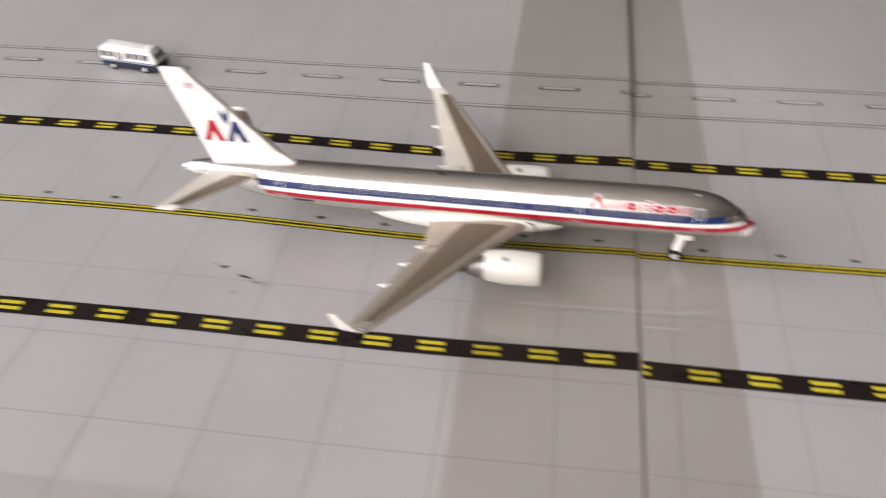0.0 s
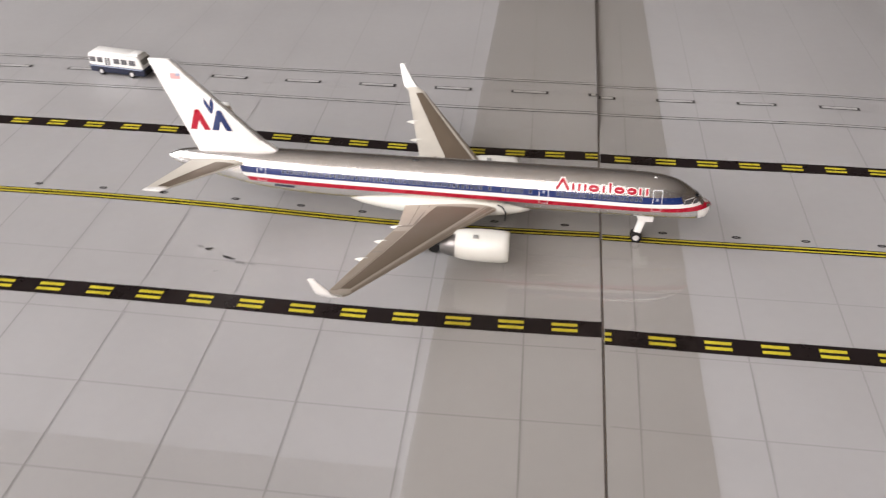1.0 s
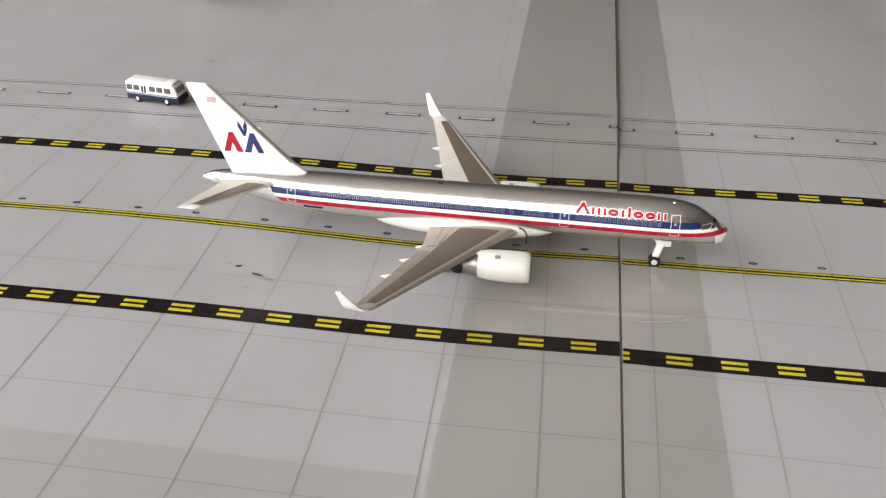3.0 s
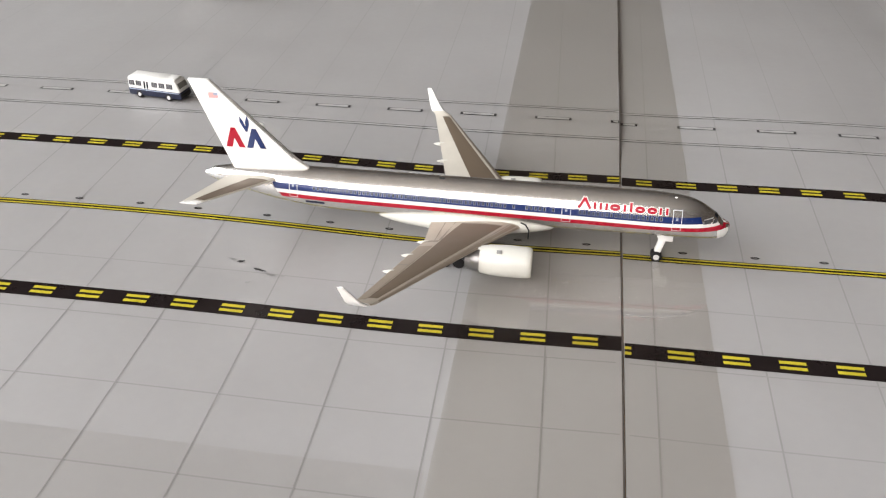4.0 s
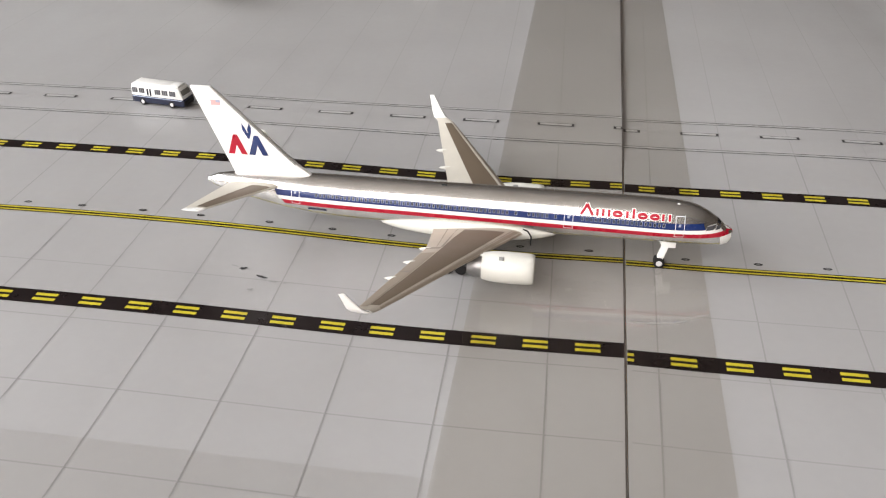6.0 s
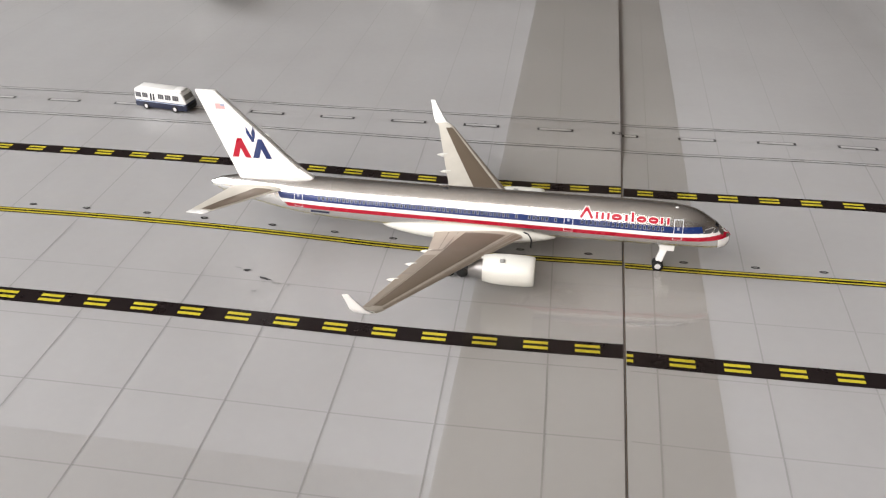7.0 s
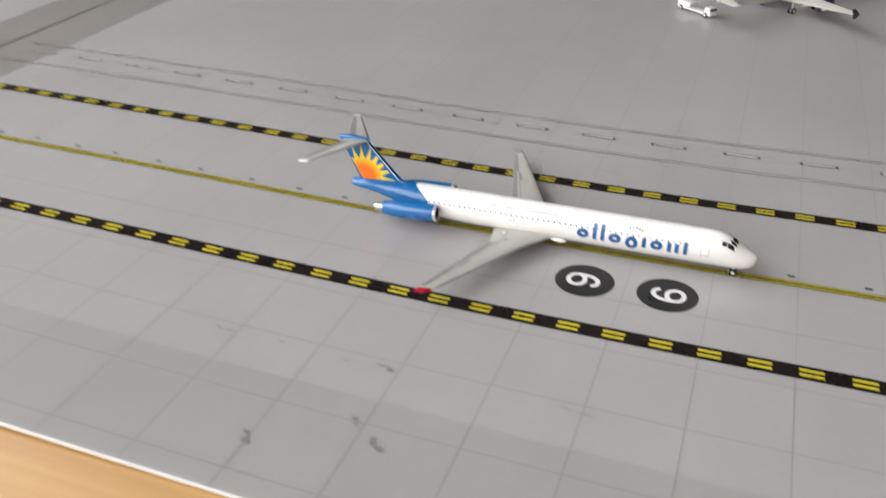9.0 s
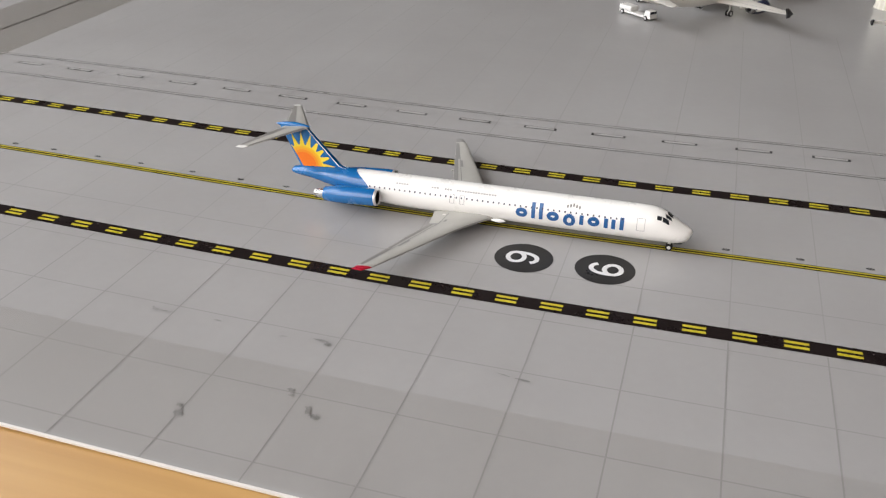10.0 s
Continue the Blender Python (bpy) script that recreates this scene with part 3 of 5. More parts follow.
mat_mid = mat_sheet("ground", seam_left, lambda y: seam_right(y) - 0.012, "grey laminated airport apron mat printed with taxiway markings")
mat_east = mat_sheet("ground", seam_right, lambda y: 72.0, "grey laminated airport apron mat printed with taxiway markings")
mat_west = mat_sheet("ground", lambda y: -92.0, lambda y: seam_left(y) - 0.04, "grey laminated airport apron mat printed with taxiway markings")

INK = 0.04


def lay(name, material, parent, boxes, h, way=straight, label=""):
    bm = bmesh.new()
    for x0, x1, y0, y1 in boxes:
        strip(bm, x0, x1, y0, y1, h, way)
    return finish(name, bm, material, parent, label, 1)


def joints(parent, xs, ys, x0, x1, way=straight, y_low=-6.85, y_high=14, y_mid=9.05):
    """Slab joints; beyond the service road they are printed paler."""
    for x in xs:
        lay("joint_line", JOINT, parent, [(x - 0.015, x + 0.015, y_low, y_mid)], INK, way)
        lay("joint_line", JOINT_PALE, parent, [(x - 0.014, x + 0.014, y_mid, y_high)], INK, way)
    for y in ys:
        lay("joint_line", JOINT_MID, parent, [(x0, x1, y - 0.015, y + 0.015)], INK + 0.01, way)


def taxiway(parent, start, end, front, upper, road, lamps, dy=(0, 0, 0, 0), way=straight, centre_way=None, trim=(0, 0)):
    """The bands with their yellow dash pairs, the double centre line, the service road and the lamps of one sheet.
    front, upper and road are the phases of the dashes; start and end may depend on y; trim shortens the first dash of each band."""
    def ends(y):
        return (start(y) if callable(start) else start), (end(y) if callable(end) else end)

    yf, yu, yr, yc = dy[0], 6.810 + dy[1], 10.185 + dy[2], 3.237 + dy[3]
    for y, phase, cut in ((yf, front, trim[0]), (yu, upper, trim[1])):
        x0, x1 = ends(y)
        lay("black_band", BLACK_INK, parent, [(x0, x1, y - 0.355, y + 0.10)], 2 * INK, way, "black printed taxiway edge band")
        k = math.ceil(x0 - phase) - 1
        first = True
        while phase + k < x1:
            a, b = max(x0, phase + k), min(x1, phase + k + 0.48)
            if b > a:
                b -= cut if first else 0
                first = False
                if b > a:
                    lay("yellow_dash", YELLOW_INK, parent, [(a, b, y - 0.092, y - 0.004), (a, b, y - 0.252, y - 0.164)], 3 * INK, way)
            k += 1
    x0, x1 = ends(yc)
    cway = centre_way or way
    lay("centre_line", BLACK_INK, parent, [(x0, x1, yc - 0.118, yc + 0.118)], 2 * INK, cway, "black edged double yellow centre line")
    lay("yellow_line", YELLOW_INK, parent, [(x0, x1, yc - 0.084, yc - 0.034), (x0, x1, yc + 0.034, yc + 0.084)], 3 * INK, cway)
    for y in (yr - 1.13, yr + 0.74):
        x0, x1 = ends(y)
        lay("road_edge_line", DARK_INK, parent, [(x0, x1, y - 0.072, y - 0.042), (x0, x1, y + 0.042, y + 0.072)], 2 * INK, way)
        lay("road_edge_line", ROAD_PALE, parent, [(x0, x1, y - 0.042, y + 0.042)], 2 * INK, way)
    k = math.ceil((x0 - road) / 2.187 - 0.4)
    while road + k * 2.187 < x1:
        a = max(x0, road + k * 2.187)
        b = min(road + k * 2.187 + 1.06, x1)
        d = lay("road_dash", DARK_INK, parent, [(a, b, yr - 0.120, yr + 0.060)], 2 * INK, way)
        lay("dash_fill", ROAD_PALE, d, [(a + 0.07, b - 0.07, yr - 0.090, yr + 0.030)], 3 * INK, way)
        k += 1
    for x in lamps:
        bm = bmesh.new()
        ring = []
        for i in range(14):
            an = 2 * math.pi * i / 14
            ring.append(bm.verts.new(on_mat(*cway(x + 0.10 * math.cos(an), yc + 0.33 + 0.052 * math.sin(an)), 2 * INK)))
        bm.faces.new(ring)
        lamp = finish("lamp_mark", bm, DARK_INK, parent, "", 1)
        lay("lamp_glint", JOINT, lamp, [(x - 0.04, x + 0.04, yc + 0.32, yc + 0.34)], 3 * INK, cway)


G = 1.887
LAMP_STEPS = (0.0, 1.38, 2.93, 4.38, 6.08, 7.61, 9.02)
lamps_mid = [a + s for a in (-2.26, 8.36) for s in LAMP_STEPS if a + s < 11.7]
lamps_west = [a + s for a in (-45.54, -34.99, -24.44) for s in LAMP_STEPS if -42.8 < a + s < -4]
lamps_west += [-14.29, -12.6, -11.07, -9.54, -8.04, -6.54]
joint_ys = [-2.59 + G * k for k in (-2, -1, 0, 1, 2)]
joints(mat_mid, [2.941 + G * k for k in range(-4, 4)], (), 0, 0, y_high=24)
joints(mat_mid, [2.941 + G * 4], (), 0, 0, y_high=30)
joints(mat_mid, [-27.339 + G * k for k in range(-7, 10)], joint_ys, -43.4, 11.8, y_high=24, y_mid=-0.38)
taxiway(mat_mid, -6.0, lambda y: seam_right(y) - 0.035, 0.0, -0.153, -5.462, lamps_mid, centre_way=drift)
taxiway(mat_mid, -43.4, -6.0, -0.056, -0.262, -40.441, lamps_west)
joints(mat_east, [12.56], (), 12.15, 60, right_turn, -6.7, 30)
joints(mat_east, [12.638 + G * k for k in range(1, 14)], joint_ys, 12.08, 60, right_turn, -6.7, 26)
taxiway(mat_east, lambda y: 11.99 + 0.0335 * y + RIGHT_TURN * y, 62, 0.786, 0.269, 13.463, [13.25, 14.79, 16.22, 17.75, 19.36, 20.9], (-0.195, -0.101, 0.039, -0.225), right_turn, trim=(0.15, 0.09))
joints(mat_west, [-45.6 - G * k for k in range(0, 20)], joint_ys, -90, -44.4)
taxiway(mat_west, -90, -44.3, 0.3, 0.2, -60.0, [])

for sheet_ob, edge, off in ((mat_mid, seam_right, -0.048), (mat_west, seam_left, -0.10)):
    bm = bmesh.new()
    sheet(bm, [[on_mat(edge(y) + off, y, 4 * INK), on_mat(edge(y) + off * 0.45, y, 4 * INK)] for y in [k * 0.5 - 6 for k in range(129)]])
    finish("cut_edge", bm, SEAM_INK, sheet_ob, "dark cut edge of the sheet", 1)

# black discs with the stand numbers
for cx, cy, turn in ((-18.86, 1.78, -90), (-16.94, 1.81, 90)):
    bm = bmesh.new()
    rings = []
    for r in (0.03, 0.25, 0.5, 0.70):
        rings.append([on_mat(cx + r * math.cos(2 * math.pi * i / 40), cy + r * 0.98 * math.sin(2 * math.pi * i / 40), 2 * INK) for i in range(40)])
    vs = sheet(bm, rings, True)
    bm.faces.new(vs[0])
    disc = finish("number_disc", bm, DARK_INK, mat_mid, "black printed disc with a white number", 1)
    q = Matrix.Rotation(radians(turn), 2) * 0.92
    bm = bmesh.new()
    loop = [(0.245 * math.cos(2 * math.pi * i / 28), -0.20 + 0.21 * math.sin(2 * math.pi * i / 28)) for i in range(29)]
    stem = [(-0.245, -0.20), (-0.25, -0.08), (-0.24, 0.06), (-0.20, 0.19), (-0.13, 0.29), (-0.03, 0.345), (0.08, 0.345), (0.17, 0.29), (0.22, 0.20)]
    for k, line in enumerate((loop, stem)):
        rows = []
        for i, p in enumerate(line):
            a, b = Vector(line[max(i - 1, 0)]), Vector(line[min(i + 1, len(line) - 1)])
            if k == 0 and i in (0, 28):
                a, b = Vector(line[27]), Vector(line[1])
            t = (b - a).normalized() * 0.062
            rows.append([on_mat(cx + v.x, cy + v.y, 3 * INK + 0.004 * k) for v in (q @ (Vector(p) + Vector((-t.y, t.x))), q @ (Vector(p) - Vector((-t.y, t.x))))])
        sheet(bm, rows)
    finish("digit", bm, WHITE_INK, disc, "", 1)

# scuffs on the print
rng = random.Random(4)


def scuff(cx, cy, length, width, angle, material=SCUFF):
    bm = bmesh.new()
    ring = []
    n = 16
    for i in range(n):
        a = 2 * math.pi * i / n
        r = 1 + rng.uniform(-0.45, 0.35)
        x, y = length * r * math.cos(a), width * r * math.sin(a)
        ca, sa = math.cos(radians(angle)), math.sin(radians(angle))
        ring.append(bm.verts.new(on_mat(cx + x * ca - y * sa, cy + x * sa + y * ca, 4 * INK)))
    bm.faces.new(ring)
    finish("scuff_mark", bm, material, mat_mid, "", 1)


for row in ((3.66, 1.60, 0.09, 0.03, -10, SCUFF), (3.87, 1.53, 0.07, 0.045, 20, SCUFF_DARK), (4.35, 1.28, 0.13, 0.035, -14, SCUFF_DARK),
            (4.64, 1.15, 0.12, 0.03, 5, SCUFF), (4.24, 0.79, 0.06, 0.025, 30, SCUFF), (4.9, 1.13, 0.06, 0.015, 0, SCUFF),
            (-25.89, -2.85, 0.13, 0.05, -25, SCUFF), (-25.62, -2.86, 0.14, 0.03, 5, SCUFF), (-24.38, -2.81, 0.10, 0.02, 0, SCUFF),
            (-22.04, -2.79, 0.16, 0.025, -2, SCUFF), (-21.87, -2.88, 0.06, 0.06, 40, SCUFF), (-23.56, -5.64, 0.08, 0.10, 20, SCUFF), (-23.66, -5.45, 0.07, 0.05, 0, SCUFF),
            (-21.36, -4.86, 0.06, 0.12, 25, SCUFF), (-21.18, -5.0, 0.10, 0.07, 10, SCUFF), (-21.91, -4.42, 0.07, 0.05, -30, SCUFF), (-21.84, -4.57, 0.05, 0.04, 0, SCUFF),
            (-18.24, -2.78, 0.12, 0.02, -8, SCUFF), (-17.84, -2.83, 0.13, 0.02, -4, SCUFF), (-22.84, -2.9, 0.1, 0.015, 10, SCUFF), (-1.2, 13.6, 0.12, 0.05, 10, SCUFF)):
    scuff(*row)


# clear packing tape over the seams and along the front edge
def tape(name, left, right, y0, y1, h, label):
    bm = bmesh.new()
    rows = []
    n = 130
    for i in range(n + 1):
        y = y0 + (y1 - y0) * i / n
        a, b = left(y), right(y)
        rows.append([on_mat(a + (b - a) * j / 48, y, h) for j in range(49)])
    sheet(bm, rows)
    return tagged(finish(name, bm, TAPE, None, "", 1), label, "tape", "packing tape on the mats", "structure")


seam_tape = tape("tape", lambda y: 8.82 + 0.018 * y, lambda y: 13.64 + 0.034 * y, -6.85, 58, 0.30, "wide clear packing tape over the seam between two mats")
tape("tape", lambda y: seam_left(y) - 2.4, lambda y: seam_left(y) + 2.5, -6.85, 58, 0.30, "wide clear packing tape over the seam between two mats")


def reflection_arc(cx, cy, r, a0, a1, wide):
    """A slightly raised pale strip along an arc, drawn as a reflection in the tape."""
    bm = bmesh.new()
    rows = []
    for i in range(17):
        a = radians(a0 + (a1 - a0) * i / 16)
        w = wide * (0.15 + 0.35 * math.sin(math.pi * i / 16))
        rows.append([on_mat(cx + (r + k * w) * math.cos(a), cy + (r + k * w) * math.sin(a), 0.31 + h) for k, h in ((-1, 0), (-0.4, 0.05), (0.4, 0.05), (1, 0))])
    sheet(bm, rows)
    finish("tape_reflection", bm, REFLECTION_STREAK, seam_tape, "pale streak painted on the tape as the hull's reflection", 1)


# painted reflection of the silver hull's underside
reflection_arc(12.45, 2.75, 1.98, 258, 294, 0.08)
bm = bmesh.new()
strip(bm, -40, 8.68, -6.80, -3.83, 0.30, straight, 0.5)
tagged(finish("tape", bm, TAPE_FRONT, None, "", 1), "clear packing tape along the front edge of the mat", "tape", "packing tape on the mats", "structure")
bm = bmesh.new()
for i in range(120):
    x0, x1 = -43 + 55 * i / 120, -43 + 55 * (i + 1) / 120
    bm.faces.new([bm.verts.new(p) for p in (on_mat(x0, -6.905, 0.02), on_mat(x1, -6.905, 0.02), on_mat(x1, -6.86, 0.06), on_mat(x0, -6.86, 0.06))])
    bm.faces.new([bm.verts.new(p) for p in (on_mat(x0, -6.905, -0.5), on_mat(x1, -6.905, -0.5), on_mat(x1, -6.905, 0.02), on_mat(x0, -6.905, 0.02))])
finish("laminate_edge", bm, LAMINATE, mat_mid, "white cut edge of the laminate", 1)


# ---- model airliner in polished metal ----
def pod(bm, x, y, z, lx, ly, lz, seg=14):
    """A drop-shaped pod along x."""
    rows = []
    for i in range(11):
        t = i / 10
        r = math.sin(math.pi * t) ** 0.75 if 0 < t < 1 else 0.01
        rows.append([Vector((x + lx * (0.5 - t), y + ly * r * math.cos(2 * math.pi * k / seg), z + lz * r * math.sin(2 * math.pi * k / seg))) for k in range(seg)])
    sheet(bm, rows, True)


def gear_leg(parent, x, y, z_top, r, pairs, name, spread=0.8, doors=True, lean=0.0, hub=HUB):
    """An undercarriage leg: strut, door plate, and wheels in pairs along x."""
    bm = bmesh.new()
    rod(bm, (x, y, r), (x + lean, y, z_top), 0.42)
    leg = part(name, bm, OLD_WHITE, parent, "white undercarriage leg")
    if doors:
        bm = bmesh.new()
        add_box(bm, x + lean * 0.8, y, z_top - 1.0, 2.2, 0.9, 1.9, 0.15)
        part("gear_door", bm, WHITE, leg)
    for dx in pairs:
        for sy in (-1, 1):
            wheel(leg, x + dx, y + sy * spread, r, r, 0.75, hub)
    if len(pairs) > 1:
        bm = bmesh.new()
        add_box(bm, x + sum(pairs) / len(pairs), y, r, max(pairs) - min(pairs), 0.5, 0.5, 0.1)
        part("bogie_beam", bm, MID_GREY, leg)
    return leg


silver_m = pose(14.21 * U, 2.945 * U, -0.00085, 0, -0.3, -1.4)
jet = thing("model_airliner", silver_m, "polished silver model airliner with tricolour stripes and white fin", "model airplane", "model airliners")
hull = Hull([(0, 0.05, -1.75, -2.15), (0.4, 1.0, -1.1, -3.5), (1.3, 1.9, -0.6, -4.4), (3, 2.8, 0.85, -4.85), (5, 3.45, 2.3, -5), (7.5, 4.0, 3.7, -5), (10, 4.3, 4.4, -5), (14, 4.6, 4.85, -5),
             (18, 4.7, 5, -5), (80, 4.7, 5, -5), (90, 4.55, 5, -4.6), (98, 4.1, 4.95, -3.8), (105, 3.3, 4.75, -2.6), (111, 2.5, 4.4, -1.2), (115.5, 1.8, 3.9, 0.0), (118.2, 1.2, 3.2, 0.9), (119.2, 0.5, 2.5, 1.5)], 12.0)
bm = bmesh.new()
hull.body(bm, 0.02, 119.2)
TILT = 1.2
fus = part("fuselage", bm, SILVER, jet, "polished silver fuselage")
for side in (-1, 1):
    for nm, mt, z0, z1, d0, d1 in (("blue_stripe", BLUE, 1.15, 2.58, 6.7, 101.8), ("white_stripe", WHITE, 0.25, 1.15, 0.75, 101.2), ("red_stripe", RED, -0.8, 0.25, 0.30, 100.2)):
        bm = bmesh.new()
        hull.level(bm, d0, d1, z0, z1, 0.05, side, 90, 3, -0.55, 0.6, TILT)
        part(nm, bm, mt, fus)
    bm = bmesh.new()
    hull.level(bm, 0.3, 2.8, -3.6, -0.82, 0.05, side, 8, 6, -0.55, 0.5, TILT)
    part("radome_tip", bm, WHITE, fus, "white tip under the nose")
    d = 15.0
    while d < 100.5:
        if not (33.2 < d < 37.4 or 38.6 < d < 39.8 or 44.2 < d < 46.0 or 47.0 < d < 48.2 or 92.5 < d):
            bm = bmesh.new()
            hull.level_outline(bm, d, d + 0.56, 1.62, 2.44, 0.07, 0.07, side, TILT)
            w = part("cabin_window", bm, WINDOW_PALE, fus)
            bm = bmesh.new()
            hull.level(bm, d + 0.07, d + 0.49, 1.69, 2.37, 0.07, side, 1, 1, tilt=TILT)
            part("glazing", bm, WINDOW_DARK, w)
        d += 0.96
    for d, top in ((10.9, 4.05), (34.5, 4.05), (96.0, 3.25)):
        bm = bmesh.new()
        hull.level_outline(bm, d, d + 2.0, -0.55, top, 0.13, 0.085, side, TILT)
        door = part("door_outline", bm, DOOR_LINE, fus, "white outlined cabin door")
        bm = bmesh.new()
        hull.level(bm, d + 0.8, d + 1.3, 1.9, 2.5, 0.085, side, 1, 1, tilt=TILT)
        part("door_window", bm, WINDOW_PALE, door)
    # the airline's title as plain shapes with a white border
    d = 33.2 if side < 0 else 14.2
    for form, wdt, top in (("chevron", 3.0, 4.75), (3, 3.0, 4.2), ("ring", 2.2, 4.2), (1, 1.0, 4.2), (1, 0.8, 4.65), ("ring", 2.1, 4.2), ("ring", 2.1, 4.2), (2, 1.9, 4.2)):
        base = d if side < 0 else d + wdt
        bm = bmesh.new()
        hull.title_shape(bm, form, base + 0.13, wdt + 0.26, 2.84, top + 0.13, 0.80, 0.09, side, TILT)
        border = part("title_border", bm, WHITE, fus, "white border of a red title shape")
        bm = bmesh.new()
        hull.title_shape(bm, form, base, wdt, 2.97, top, 0.52, 0.12, side, TILT)
        part("title_shape", bm, RED, border, "red title shape")
        d += (wdt + 0.45) * (-1 if side < 0 else 1)
    bm = bmesh.new()
    hull.level(bm, 89.9, 94.4, -1.85, -1.35, 0.06, side, 4, 1)
    part("registration_bar", bm, DEEP_NAVY, fus)
    for d0, d1, z0, z1, lean in ((4.5, 6.3, 0.05, 0.85, -0.4), (3.1, 4.2, -0.02, 0.6, -0.3)):
        bm = bmesh.new()
        hull.level(bm, d0, d1, z0, z1, 0.08, side, 4, 3, 0, lean)
        pane = part("windshield", bm, BUS_GLASS, fus, "dark grey cockpit window")
        # pale frame line; its bright strip also paints in the glints around the pane
        bm = bmesh.new()
        hull.stroke(bm, [(d1 + 0.12, z0 - 0.05), (d1 + 0.12 + lean * 0.5, (z0 + z1) / 2), (d1 + 0.1 + lean, z1 + 0.08), (d0 + lean, z1 + 0.1)], 0.13, 0.085, side)
        part("pane_frame_glint", bm, LIP, pane, "pale pane frame, drawn bright for the glints on its edge")
    bm = bmesh.new()
    hull.patch(bm, 3.0, 3.7, 62, 86, 0.06, side, 2, 4, -0.3)
    part("windshield", bm, WINDOW_DARK, fus, "dark cockpit window")
bm = bmesh.new()
rows = []
for i in range(25):
    t = i / 24
    r = max(0.02, math.sin(math.pi * t) ** 0.42)
    rows.append([Vector((-58.0 + 21.4 * (1 - 2 * t), 5.5 * r * math.cos(2 * math.pi * k / 32), 7.75 + 3.15 * r * math.sin(2 * math.pi * k / 32))) for k in range(32)])
sheet(bm, rows, True)
part("belly_fairing", bm, CREAM, jet, "white belly fairing")
bm = bmesh.new()
slab(bm, [(-112.0, 15.8), (-93.5, 16.5), (-94.8, 17.5), (-97.8, 19.6), (-115.3, 37.0), (-120.1, 37.0)], 0.55, 0.3)
fin = part("fin", bm, WHITE, jet, "white fin with a red and blue emblem")
for y in (-0.575, 0.575):
    for nm, mt, poly in (("emblem_red", RED, [(-113.1, 21.2), (-111.5, 26.0), (-110.5, 26.0), (-108.5, 21.2), (-109.9, 21.2), (-110.9, 23.5), (-111.6, 21.2)]),
                         ("emblem_blue", BLUE, [(-108.2, 21.2), (-106.6, 26.0), (-105.6, 26.0), (-103.6, 21.2), (-105.0, 21.2), (-106.0, 23.5), (-106.7, 21.2)]),
                         ("emblem_wing", BLUE, [(-108.0, 25.1), (-109.2, 27.4), (-109.1, 28.9), (-108.4, 27.7), (-107.4, 25.3)]),
                         ("emblem_wing", BLUE, [(-107.7, 25.1), (-108.0, 27.4), (-107.4, 29.0), (-107.0, 27.8), (-107.1, 26.6)]),
                         ("flag_red", PALE_RED, [(-115.6, 32.8), (-115.6, 34.1), (-113.4, 34.1), (-113.4, 32.8)])):
        bm = bmesh.new()
        flat(bm, poly, y)
        part(nm, bm, mt, fin)
    bm = bmesh.new()
    flat(bm, [(-114.4, 33.5), (-114.4, 34.1), (-113.4, 34.1), (-113.4, 33.5)], y * 1.03)
    part("flag_blue", bm, LOGO_GREY, fin)
    bm = bmesh.new()
    flat(bm, [(-115.0, 36.6), (-115.3, 36.9), (-97.4, 19.5), (-97.6, 19.2)], y * 1.02)
    part("leading_edge", bm, MID_GREY, fin, "grey leading edge")
